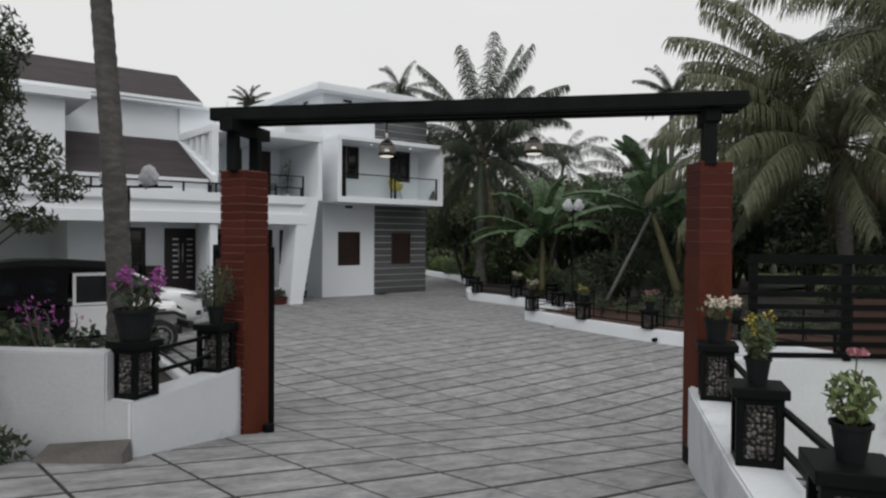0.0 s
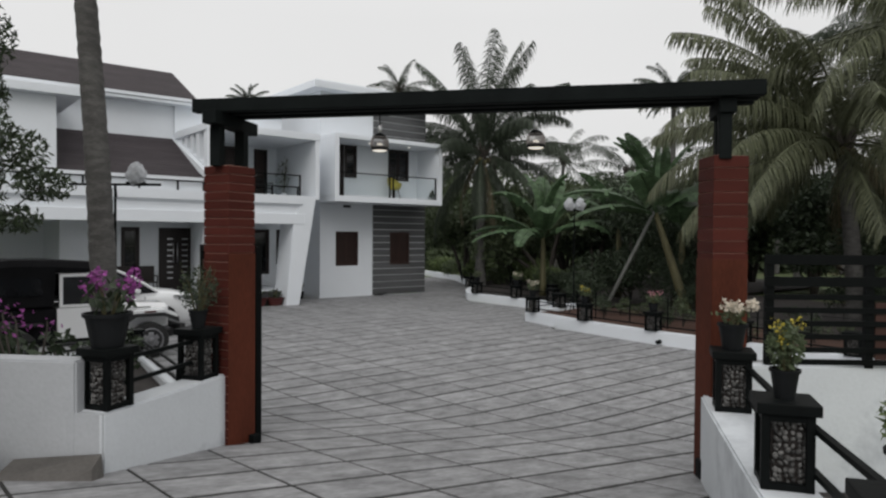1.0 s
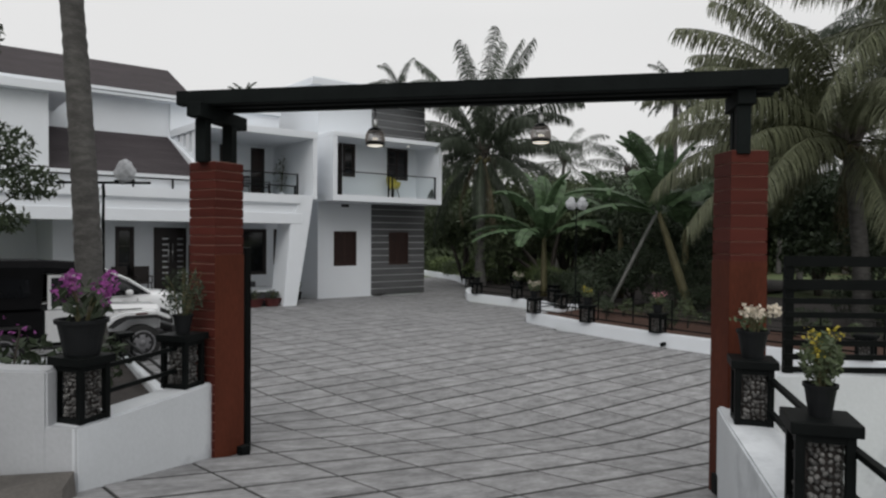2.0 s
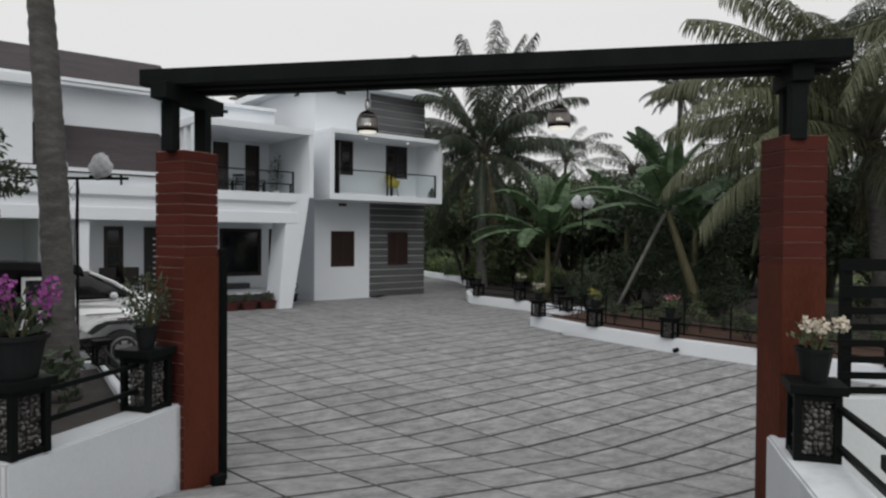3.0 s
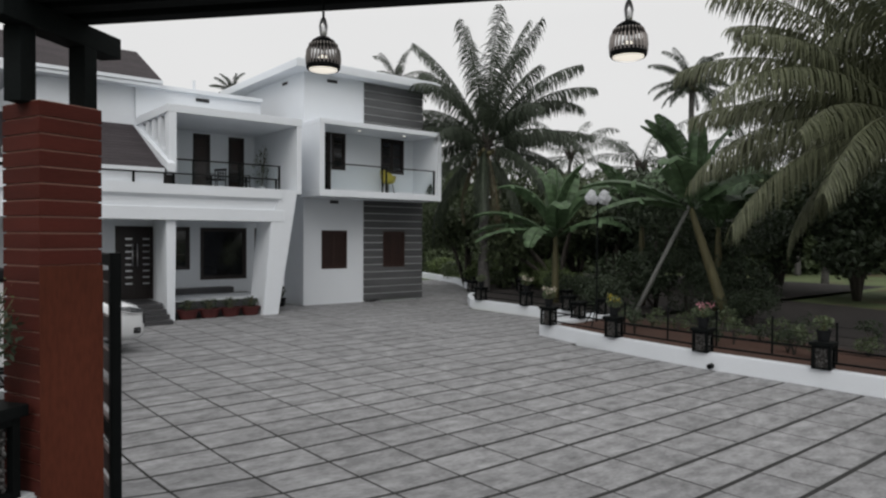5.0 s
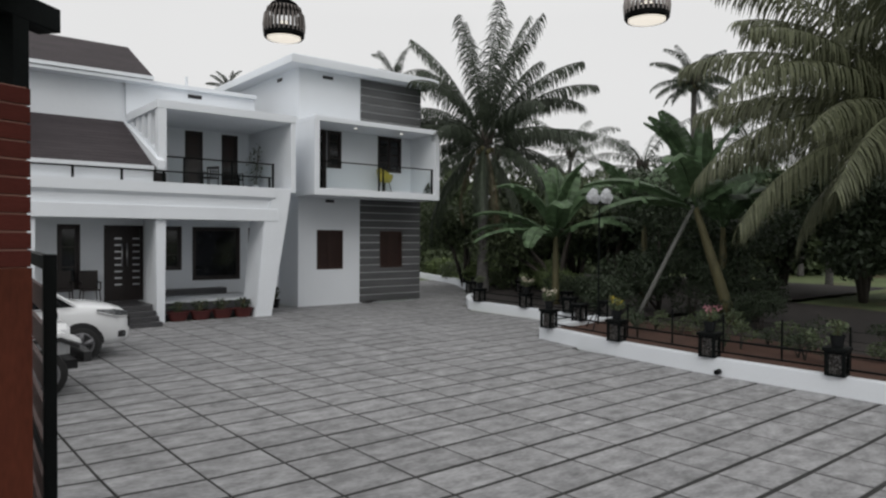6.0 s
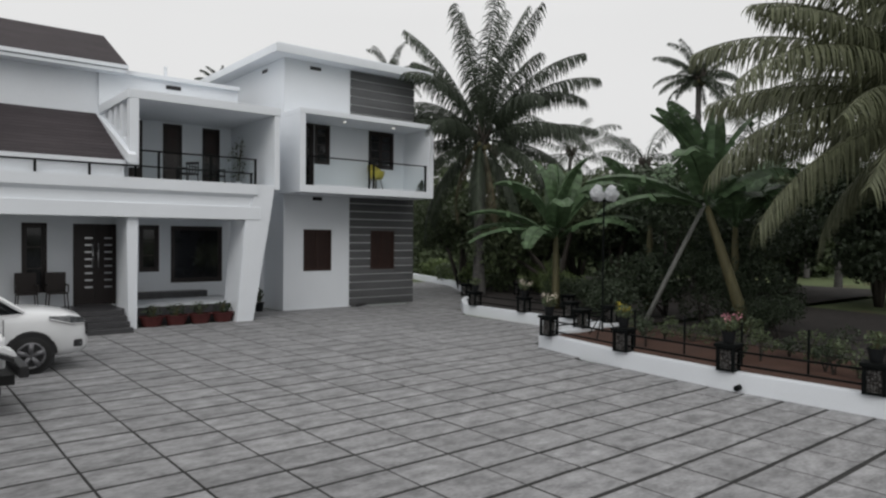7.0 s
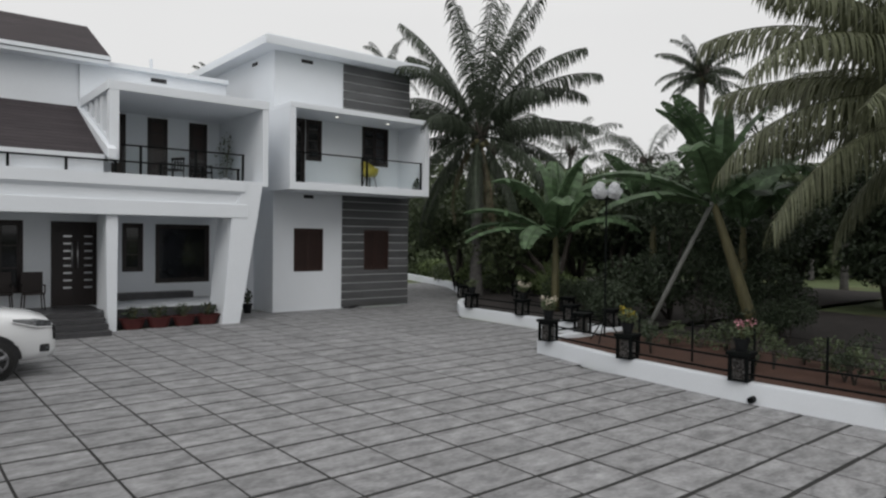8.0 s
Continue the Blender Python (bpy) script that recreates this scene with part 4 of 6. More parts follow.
def mpv():
    """A white people carrier, nose towards +x, origin under its middle."""
    t = empty("car", pose(4.05, 18.88, 0), "white people carrier parked before the porch steps", "car")
    st = []
    #        x     half  sill  belt/hood
    for x, hw, z0, z1 in ((-2.35, 0.72, 0.42, 0.95), (-2.28, 0.84, 0.34, 1.08), (-1.9, 0.90, 0.28, 1.12), (-1.0, 0.91, 0.25, 1.10), (0.0, 0.91, 0.25, 1.07),
                          (0.75, 0.91, 0.25, 1.08), (1.15, 0.90, 0.26, 1.12), (1.6, 0.88, 0.28, 1.10), (1.95, 0.83, 0.28, 1.05), (2.2, 0.74, 0.30, 0.97), (2.34, 0.56, 0.34, 0.84)):
        pts = []
        for f, g in ((-0.86, 0.0), (-0.98, 0.18), (-1.0, 0.5), (-0.99, 0.78), (-0.93, 0.93), (-0.8, 1.0), (-0.35, 1.05), (0.35, 1.05), (0.8, 1.0), (0.93, 0.93), (0.99, 0.78), (1.0, 0.5), (0.98, 0.18), (0.86, 0.0)):
            pts.append((x, f * hw, z0 + g * (z1 - z0)))
        st.append(pts)
    part("body", loft(st), M_CAR, t, "glossy white body", smooth=True)
    gh = []
    for x, hw0, hw1, z0, z1 in ((-2.3, 0.74, 0.64, 1.02, 1.12), (-2.1, 0.82, 0.66, 1.04, 1.62), (-1.5, 0.86, 0.68, 1.06, 1.76), (-0.4, 0.87, 0.70, 1.05, 1.79), (0.3, 0.86, 0.69, 1.05, 1.72), (0.75, 0.84, 0.66, 1.06, 1.48), (1.25, 0.80, 0.74, 1.07, 1.12)):
        gh.append([(x, -hw0, z0), (x, -(hw0 * 0.35 + hw1 * 0.65), z0 + (z1 - z0) * 0.7), (x, -hw1, z1 - 0.05), (x, -hw1 * 0.8, z1), (x, hw1 * 0.8, z1), (x, hw1, z1 - 0.05), (x, hw0 * 0.35 + hw1 * 0.65, z0 + (z1 - z0) * 0.7), (x, hw0, z0)])
    part("cabin_glass", loft(gh), M_DGLASS, t, "dark tinted windows", smooth=True)
    rf = []
    for x, hw, z in ((-2.12, 0.62, 1.635), (-1.5, 0.67, 1.775), (-0.4, 0.69, 1.805), (0.32, 0.67, 1.735)):
        rf.append([(x, -hw - 0.01, z - 0.075), (x, -hw * 0.8, z), (x, hw * 0.8, z), (x, hw + 0.01, z - 0.075), (x, hw * 0.7, z - 0.06), (x, -hw * 0.7, z - 0.06)])
    part("roof_panel", loft(rf), M_CAR, t, smooth=True)
    for s in (-1, 1):
        part("windscreen_pillar", tube([(0.3, s * 0.70, 1.68), (0.78, s * 0.72, 1.45), (1.28, s * 0.80, 1.10)], [0.035, 0.035, 0.04], 6), M_CAR, t)
        part("door_pillar", tube([(-0.35, s * 0.88, 1.06), (-0.42, s * 0.72, 1.74)], 0.035, 6), M_TRIM, t)
        part("rear_pillar", tube([(-1.75, s * 0.86, 1.06), (-1.95, s * 0.70, 1.68)], 0.08, 6), M_CAR, t)
        part("belt_trim", tube([(1.2, s * 0.86, 1.075), (0.3, s * 0.895, 1.055), (-1.9, s * 0.885, 1.08)], 0.012, 6), M_STEEL, t, "chrome belt line")
        mi = part("wing_mirror", prism([(s * 0.90, 1.08), (s * 1.10, 1.09), (s * 1.13, 1.16), (s * 1.08, 1.23), (s * 0.92, 1.21)], 'x', 0.66, 0.80, 0.025), M_CAR, t, smooth=True)
        part("mirror_arm", box(0.68, 0.76, min(s * 0.86, s * 0.94), max(s * 0.86, s * 0.94), 1.08, 1.12), M_TRIM, mi)
        part("headlight", loft([[(1.66, s * 0.88, 0.97), (1.66, s * 0.875, 1.0), (1.66, s * 0.80, 1.02), (1.66, s * 0.80, 0.96)], [(2.0, s * 0.845, 0.87), (2.0, s * 0.83, 0.98), (2.0, s * 0.74, 1.0), (2.0, s * 0.74, 0.86)], [(2.26, s * 0.70, 0.84), (2.26, s * 0.69, 0.93), (2.26, s * 0.6, 0.94), (2.26, s * 0.6, 0.84)]]), M_LENS, t, "clear headlight")
        part("fog_surround", box(2.06, 2.22, s * 0.70 - 0.08, s * 0.70 + 0.08, 0.42, 0.55, 0.02), M_TRIM, t)
        part("headlight_trim", tube([(1.66, s * 0.885, 0.965), (2.0, s * 0.85, 0.862), (2.27, s * 0.69, 0.835)], 0.012, 6), M_STEEL, t)
        part("fog_light", lathe([(0.05, -0.02), (0.05, 0.02)], 10, at=(2.18, s * 0.74, 0.485)), M_LENS, t)
        for x in (1.36, -1.35):
            part("wheel_arch", tube([(x + 0.40 * math.cos(a), s * 0.885, 0.34 + 0.40 * math.sin(a)) for a in [math.pi * k / 12 for k in range(13)]], 0.035, 6), M_TRIM, t)
            part("arch_well", tube([(x, s * 0.70, 0.36), (x, s * 0.914, 0.36)], 0.385, 20), M_TRIM, t)
            wheel(t, x, s * 0.83, 0.34, 0.21)
        part("door_handle", box(-0.12, 0.06, s * 0.905 - 0.02, s * 0.905 + 0.02, 0.88, 0.91), M_STEEL, t)
        for x in (0.95, -0.36, -1.25):
            part("door_seam", box(x - 0.006, x + 0.006, s * 0.897 - 0.016, s * 0.897 + 0.016, 0.36, 1.0), M_TRIM, t)
    part("chrome_bar", box(2.24, 2.345, -0.6, 0.6, 0.815, 0.835, 0.005), M_STEEL, t, "chrome grille bar")
    part("grille", box(2.20, 2.345, -0.62, 0.62, 0.60, 0.86, 0.03), M_TRIM, t)
    return t


def jeep():
    """A white open jeep with a black canvas hood, nose towards +x."""
    t = empty("jeep", pose(2.95, 15.72, 0), "white open jeep with black canvas top and steel wheels", "jeep")
    part("tub", box(-0.36, 0.55, -0.72, 0.72, 0.48, 1.12, 0.04), M_CAR, t, "white steel tub")
    part("rear_tub", box(-1.75, -0.362, -0.71, 0.71, 0.48, 1.12, 0.04), M_CANVAS, t, "black rear tub")
    part("bonnet", loft([[(0.5, -0.56, 0.6), (0.5, -0.60, 1.05), (0.5, -0.45, 1.16), (0.5, 0.45, 1.16), (0.5, 0.60, 1.05), (0.5, 0.56, 0.6)], [(1.75, -0.40, 0.6), (1.75, -0.43, 1.0), (1.75, -0.33, 1.09), (1.75, 0.33, 1.09), (1.75, 0.43, 1.0), (1.75, 0.40, 0.6)]]), M_CAR, t, smooth=False)
    for s in (-1, 1):
        y0, y1 = sorted((s * 0.44, s * 0.86))
        f = prism([(0.62, 0.78), (0.75, 0.92), (1.0, 1.0), (1.62, 1.0), (1.85, 0.90), (1.88, 0.82), (1.80, 0.84), (1.6, 0.93), (1.02, 0.93), (0.82, 0.86), (0.68, 0.74)], 'y', y0, y1, 0.012)
        part("front_wing", f, M_CAR, t, "white rounded front wing")
        part("wing_edge", prism([(0.70, 0.72), (0.85, 0.86), (1.02, 0.92), (1.6, 0.92), (1.84, 0.80), (1.84, 0.74), (1.58, 0.86), (1.04, 0.86), (0.78, 0.70)], 'y', min(s * 0.8, s * 0.87), max(s * 0.8, s * 0.87)), M_TRIM, t)
        part("side_lamp", box(1.2, 1.42, s * 0.865 - 0.01, s * 0.865 + 0.01, 0.945, 0.975), M_CLAD, t, "red side lamp")
        part("lettering_bar", box(0.72, 1.38, s * 0.60 - 0.012, s * 0.60 + 0.012, 1.03, 1.05), M_TRIM, t)
        part("lettering_bar", box(0.95, 1.40, s * 0.60 - 0.012, s * 0.60 + 0.012, 0.985, 1.002), M_TRIM, t)
        for x in (1.32, -1.05):
            wheel(t, x, s * 0.74, 0.37, 0.24, disc=True)
        part("rear_wing", box(-1.5, -0.6, min(s * 0.72, s * 0.88), max(s * 0.72, s * 0.88), 0.80, 0.86, 0.02), M_TRIM, t)
        b = bmesh.new()
        for q in ((-0.32, 0.5, 1.13, 1.18), (-0.32, -0.26, 1.18, 1.78), (0.44, 0.5, 1.18, 1.78), (-0.26, 0.44, 1.72, 1.78)):
            box(q[0], q[1], s * 0.72 - 0.02, s * 0.72 + 0.02, q[2], q[3], bm=b)
        part("door_frame", b, M_CAR, t, "white door frame")
        part("door_window", box(-0.26, 0.44, s * 0.72 - 0.006, s * 0.72 + 0.006, 1.18, 1.72), M_DGLASS, t)
        part("headlight", tube([(1.72, s * 0.27, 0.88), (1.80, s * 0.27, 0.88)], 0.10, 16), M_LENS, t)
    b = bmesh.new()
    for q in ((-0.72, -0.66, 1.14, 1.84), (0.66, 0.72, 1.14, 1.84), (-0.66, 0.66, 1.78, 1.84), (-0.03, 0.03, 1.18, 1.78)):
        box(0.52, 0.57, q[0], q[1], q[2], q[3], bm=b)
    part("windscreen_frame", b, M_CAR, t)
    part("windscreen", box(0.54, 0.55, -0.66, 0.66, 1.18, 1.78), M_DGLASS, t)
    hood = [[(x, -0.76, 1.16 if x < -0.4 else 1.80), (x, -0.78, z - 0.12), (x, -0.66, z), (x, 0.66, z), (x, 0.78, z - 0.12), (x, 0.76, 1.16 if x < -0.4 else 1.80)] for x, z in ((-1.85, 1.86), (-1.75, 1.98), (-1.1, 2.05), (-0.42, 2.04), (-0.38, 2.04), (0.62, 1.96), (0.66, 1.88))]
    part("canvas_top", loft(hood), M_CANVAS, t, "black canvas top")
    part("rear_side_window", box(-1.6, -0.6, -0.785, -0.777, 1.38, 1.72), M_DGLASS, t)
    part("front_bumper", box(1.90, 2.02, -0.85, 0.85, 0.52, 0.68, 0.02), M_TRIM, t)
    part("grille_panel", box(1.74, 1.79, -0.42, 0.42, 0.6, 1.04, 0.02), M_CAR, t)
    part("chassis", box(-1.8, 1.9, -0.42, 0.42, 0.36, 0.5), M_TRIM, t)
    part("side_step", box(-0.4, 0.5, -0.86, -0.74, 0.40, 0.45, 0.01), M_TRIM, t)
    return t


mpv()
jeep()


# ==== plants ====
def frond_mesh(az, elev, length, curl, material, rg, pairs=100, leaf=0.95, sag=0.7, wide=0.02):
    """A palm frond hanging in its true attitude: a bent midrib, and leaflets that bend towards the ground."""
    verts, faces = [], []
    n = 16
    side = Vector((-math.sin(az), math.cos(az), 0))
    ahead = Vector((math.cos(az), math.sin(az), 0))
    p = Vector((0, 0, 0))
    a = elev
    pts = []
    sway = rg.uniform(-0.25, 0.25)
    for i in range(n + 1):
        pts.append(p.copy())
        d = ahead * math.cos(a) + Vector((0, 0, math.sin(a))) + side * sway * i / n
        p = p + d.normalized() * length / n
        a -= curl / n * (0.3 + 1.4 * i / n)
    for i in range(n):
        w0, w1 = 0.05 * (1 - i / n) + 0.007, 0.05 * (1 - (i + 1) / n) + 0.007
        k = len(verts)
        q, r = pts[i], pts[i + 1]
        low = Vector((0, 0, 1))
        verts += [q - side * w0, q + side * w0, r + side * w1, r - side * w1, q - low * w0, r - low * w1]
        faces += [(k, k + 1, k + 2, k + 3), (k, k + 3, k + 5, k + 4), (k + 1, k + 4, k + 5, k + 2)]
    down = Vector((0, 0, -1))
    for s in (-1, 1):
        for j in range(pairs):
            f = 0.16 + 0.835 * (j + rg.uniform(-0.35, 0.35)) / pairs
            i = min(int(f * n), n - 1)
            q = pts[i].lerp(pts[i + 1], f * n - i)
            d = (pts[i + 1] - pts[i]).normalized()
            ll = leaf * (0.35 + 0.65 * math.sin(math.pi * min(1.0, 0.12 + f * 0.86)) ** 0.7) * rg.uniform(0.78, 1.12)
            up = side.cross(d) * -1
            dr = (side * s * 0.85 + d * rg.uniform(0.45, 0.8) + up * rg.uniform(-0.1, 0.35)).normalized()
            pull = sag * rg.uniform(0.7, 1.5)
            w = d * wide
            k = len(verts)
            verts += [q - w * 0.6, q + w * 0.6]
            for step, ww in ((0.34, 1.0), (0.34, 0.8)):
                dr = (dr + down * pull).normalized()
                q = q + dr * ll * step
                verts += [q + w * ww, q - w * ww]
            dr = (dr + down * pull * 1.3).normalized()
            verts.append(q + dr * ll * 0.34)
            faces += [(k, k + 1, k + 2, k + 3), (k + 3, k + 2, k + 4, k + 5), (k + 5, k + 4, k + 6)]
    me = bpy.data.meshes.new("frond")
    me.from_pydata([tuple(v) for v in verts], [], faces)
    me.materials.append(material)
    return me


def palm(base, top, r, label, n=24, size=1.0, seed=1, spread=(-35, 80), nuts=True, dry=2, pale=False, pairs=95, sag=0.7, aim=()):
    """A coconut palm: leaning ringed trunk, crown of fronds. aim: extra fronds as (compass turn, rise, length, bend)."""
    rg = random.Random(seed)
    base, top = Vector(base), Vector(top)
    t = empty("coconut_palm", Matrix.Translation(base), label, "palm tree")
    d = top - base
    pts, rr = [], []
    for i in range(81):
        f = i / 80
        p = Vector((d.x * f ** 1.5, d.y * f ** 1.5, d.z * f))
        pts.append(p)
        rr.append(r * (1.25 - 0.25 * min(1, f * 8) if f < 0.125 else 1.0 - 0.32 * f) * (1 + 0.07 * (i % 2)) + rg.uniform(-0.004, 0.004))
    part("trunk", tube(pts, rr, 14), M_BARK, t, "ringed grey trunk", smooth=True)
    todo = []
    for k in range(n):
        f = (k + 0.5) / n
        elev = spread[1] + (spread[0] - spread[1]) * f ** 0.85 + rg.uniform(-7, 7)
        todo.append((k * 137.5 + rg.uniform(-14, 14), elev, 5.0 * rg.uniform(0.86, 1.1) * (0.8 if f > 0.8 else 1.0), rg.uniform(55, 95) if elev > 20 else rg.uniform(40, 70), k >= n - dry))
    todo += [(*q, False) for q in aim]
    for az, elev, length, bend, dead in todo:
        m = L_DRY if dead else L_PALM if pale else L_PALMD
        me = frond_mesh(math.radians(az), math.radians(elev), length * size, math.radians(bend), m, rg, pairs if not dead else pairs // 2, 0.95 * size, sag * (1.6 if dead else 1.0))
        share("frond", me, t, Matrix.Translation(d + Vector((0, 0, rg.uniform(-0.15, 0.15)))))
    b = bmesh.new()
    for k in range(14):
        a = k * 2.4
        tube([(d.x, d.y, d.z - 0.55 + 0.04 * k), (d.x + 0.2 * math.cos(a), d.y + 0.2 * math.sin(a), d.z - 0.2 + 0.03 * k), (d.x + 0.42 * math.cos(a), d.y + 0.42 * math.sin(a), d.z + 0.25 + 0.02 * k)], [0.1, 0.075, 0.04], 6, bm=b)
    part("crown_shaft", b, M_BARKD, t, "bases of old fronds round the crown", smooth=True)
    if nuts:
        for k in range(7):
            a = k * 0.9
            b = lathe([(0.02, -0.13), (0.09, -0.08), (0.115, 0.0), (0.09, 0.08), (0.02, 0.13)], 10, at=(d.x + 0.28 * math.cos(a), d.y + 0.28 * math.sin(a), d.z - 0.3 - 0.12 * (k % 2)))
            part("coconut", b, M_STEM, t, smooth=True)
    return t


def banana_mesh(name, length, width, rise, droop, seed, tear=0.5):
    rg = random.Random(seed)
    n = 22
    x = z = 0.0
    a = math.radians(rise)
    verts, faces = [], []
    pts = []
    for i in range(n + 1):
        pts.append((Vector((x, 0, z)), a))
        x += math.cos(a) * length / n
        z += math.sin(a) * length / n
        a -= math.radians(droop) / n * (0.3 + 1.4 * i / n)
    for s in (-1, 1):
        for i in range(3, n):
            (p, a0), (q, a1) = pts[i], pts[i + 1]
            f0, f1 = (i - 3) / (n - 3), (i + 1 - 3) / (n - 3)
            w0 = width * math.sin(math.pi * min(0.98, 0.12 + 0.86 * f0)) ** 0.55
            w1 = width * math.sin(math.pi * min(0.98, 0.12 + 0.86 * f1)) ** 0.55
            gap = length / n * (0.22 * tear if rg.random() < tear else 0.0)
            dip = rg.uniform(-0.35, 0.05) if rg.random() < tear else -0.05
            up0 = Vector((-math.sin(a0), 0, math.cos(a0)))
            k = len(verts)
            e = (q - p).normalized() * gap
            verts += [p, q, q + Vector((0, s * w1 * 0.5, 0)) + up0 * w1 * 0.22 - e * 0.5, p + Vector((0, s * w0 * 0.5, 0)) + up0 * w0 * 0.22 + e * 0.5,
                      q + Vector((0, s * w1, 0)) + up0 * w1 * dip - e, p + Vector((0, s * w0, 0)) + up0 * w0 * dip + e]
            faces += [(k, k + 1, k + 2, k + 3), (k + 3, k + 2, k + 4, k + 5)]
    for i in range(n):
        (p, _), (q, _) = pts[i], pts[i + 1]
        w = 0.035 * (1 - i / n) + 0.006
        k = len(verts)
        verts += [p + Vector((0, -w, 0.01)), p + Vector((0, w, 0.01)), q + Vector((0, w, 0.01)), q + Vector((0, -w, 0.01)), p + Vector((0, 0, -w)), q + Vector((0, 0, -w))]
        faces += [(k, k + 1, k + 2, k + 3), (k, k + 3, k + 5, k + 4), (k + 1, k + 4, k + 5, k + 2)]
    me = bpy.data.meshes.new(name)
    me.from_pydata([tuple(v) for v in verts], [], faces)
    me.materials.append(L_BANANA)
    return me


BANANAS = [banana_mesh("blade", 2.6, 0.40, 75, 55, 1, 0.2), banana_mesh("blade", 2.7, 0.40, 60, 95, 2, 0.35), banana_mesh("blade", 2.6, 0.39, 45, 82, 3, 0.4), banana_mesh("blade", 2.2, 0.40, 86, 15, 4, 0.0), banana_mesh("blade", 2.8, 0.36, 28, 52, 5, 0.3)]


def banana(base, h, label, leaves, size=1.0, lean=(0, 0), stem=0.13):
    """leaves: (compass turn, tilt, which blade)."""
    t = empty("banana_plant", Matrix.Translation(Vector(base)), label, "banana plant")
    top = Vector((lean[0], lean[1], h))
    part("stem", tube([top * f for f in (0, 0.2, 0.4, 0.6, 0.8, 1.0)], [stem * 1.15, stem, stem * 0.95, stem * 0.85, stem * 0.7, stem * 0.5], 12), M_STEM, t, "yellowish layered stem", smooth=True)
    for az, tilt, k in leaves:
        share("blade", BANANAS[k], t, Matrix.Translation(top * 0.97) @ Euler((0, 0, math.radians(az))).to_matrix().to_4x4() @ Euler((0.1, -math.radians(tilt), 0)).to_matrix().to_4x4() @ Matrix.Scale(size, 4))
    return t


def leaf_cloud(rg, n, size, centre, radii, verts, faces, shell=0.5, long=2.2, hang=0.3):
    """Adds n small pointed leaves in an uneven ellipsoid."""
    for _ in range(n):
        while True:
            p = Vector((rg.uniform(-1, 1), rg.uniform(-1, 1), rg.uniform(-1, 1)))
            if shell < p.length < 1:
                break
        c = Vector(centre) + Vector((p.x * radii[0], p.y * radii[1], p.z * radii[2]))
        d = Vector((rg.uniform(-1, 1), rg.uniform(-1, 1), rg.uniform(-1, 0.6) - hang)).normalized()
        o = d.cross(Vector((rg.uniform(-1, 1), rg.uniform(-1, 1), rg.uniform(-1, 1)))).normalized()
        s = size * rg.uniform(0.6, 1.25)
        u = d.cross(o) * s * 0.08
        k = len(verts)
        verts += [c - d * s * long * 0.5, c + o * s * 0.5 + u, c + d * s * long * 0.5, c - o * s * 0.5 + u]
        faces.append((k, k + 1, k + 2, k + 3))


def shrub(name, base, blobs, n, size, material, label, seed, stems=5, cat="shrub", shell=0.3, long=2.2, trunk=None, bark=None, group=""):
    """A bush or tree: woody limbs to each clump, and clumps of leaves. blobs: (centre, radii)."""
    rg = random.Random(seed)
    t = empty(name, Matrix.Translation(Vector(base)), label, cat, group)
    b = bmesh.new()
    for c, r in blobs[:stems]:
        c = Vector(c)
        q = Vector((c.x * 0.35, c.y * 0.35, c.z * 0.5))
        w = trunk or 0.02
        tube([(rg.uniform(-0.02, 0.02), 0, -0.05), q, c, c + Vector((rg.uniform(-0.3, 0.3) * r[0], rg.uniform(-0.3, 0.3) * r[1], r[2] * 0.6))], [w, w * 0.7, w * 0.35, w * 0.12], 7, bm=b)
    part("limb_wood", b, bark or M_BARKD, t, smooth=True)
    verts, faces = [], []
    tot = sum(r[0] * r[1] + r[1] * r[2] + r[0] * r[2] for _, r in blobs)
    for c, r in blobs:
        leaf_cloud(rg, max(6, int(n * (r[0] * r[1] + r[1] * r[2] + r[0] * r[2]) / tot)), size, c, r, verts, faces, shell, long)
    tagged(raw("foliage", verts, faces, material, t), kind="stuff")
    return t


def blobs_in(rg, n, lo, hi, r0, r1):
    out = []
    for _ in range(n):
        r = rg.uniform(r0, r1)
        out.append((tuple(rg.uniform(a, c) for a, c in zip(lo, hi)), (r, r * rg.uniform(0.8, 1.1), r * rg.uniform(0.6, 0.9))))
    return out

# -- tall palms
palm((21.95, 24.45, 0.2), (21.95, 24.35, 6.5), 0.24, "tall coconut palm behind the far kerb, full dark crown", n=30, size=0.98, seed=3, spread=(-72, 85), pairs=120, sag=0.85, dry=3,
     aim=((-39, 20, 4.9, 42), (-39, 46, 5.5, 62), (-58, 56, 5.4, 55), (132, 66, 5.6, 38), (132, 40, 4.4, 95), (100, 82, 5.8, 22), (-20, 80, 6.0, 28), (-75, 72, 5.8, 36), (200, 78, 5.6, 40), (250, 84, 5.8, 24), (20, 84, 5.8, 20)))
palm((21.4, 7.9, 0.1), (20.9, 8.15, 5.3), 0.24, "coconut palm with long drooping fronds over the garden", n=30, size=1.1, seed=5, spread=(-38, 80), dry=2, pale=True, pairs=140, sag=0.75,
     aim=((141, 10, 5.4, 75), (160, 28, 5.4, 80), (125, 38, 5.4, 70), (185, 5, 5.2, 75), (205, 20, 5.2, 80), (150, -8, 5.0, 70), (141, 55, 5.4, 60), (120, 66, 5.4, 45)))
q = hd(13.0, 18.6)
palm((q.x + 0.8, q.y, 0.1), (q.x, q.y, 8.6), 0.2, "tall coconut palm at the garden's edge", n=22, size=1.1, seed=41, spread=(-38, 72), pale=True)
q = hd(15.6, 23)
palm((q.x, q.y, 0), (q.x + 0.6, q.y, 8.6), 0.18, "coconut palm in the grove", n=22, size=1.1, seed=8)
q = hd(14.0, 42)
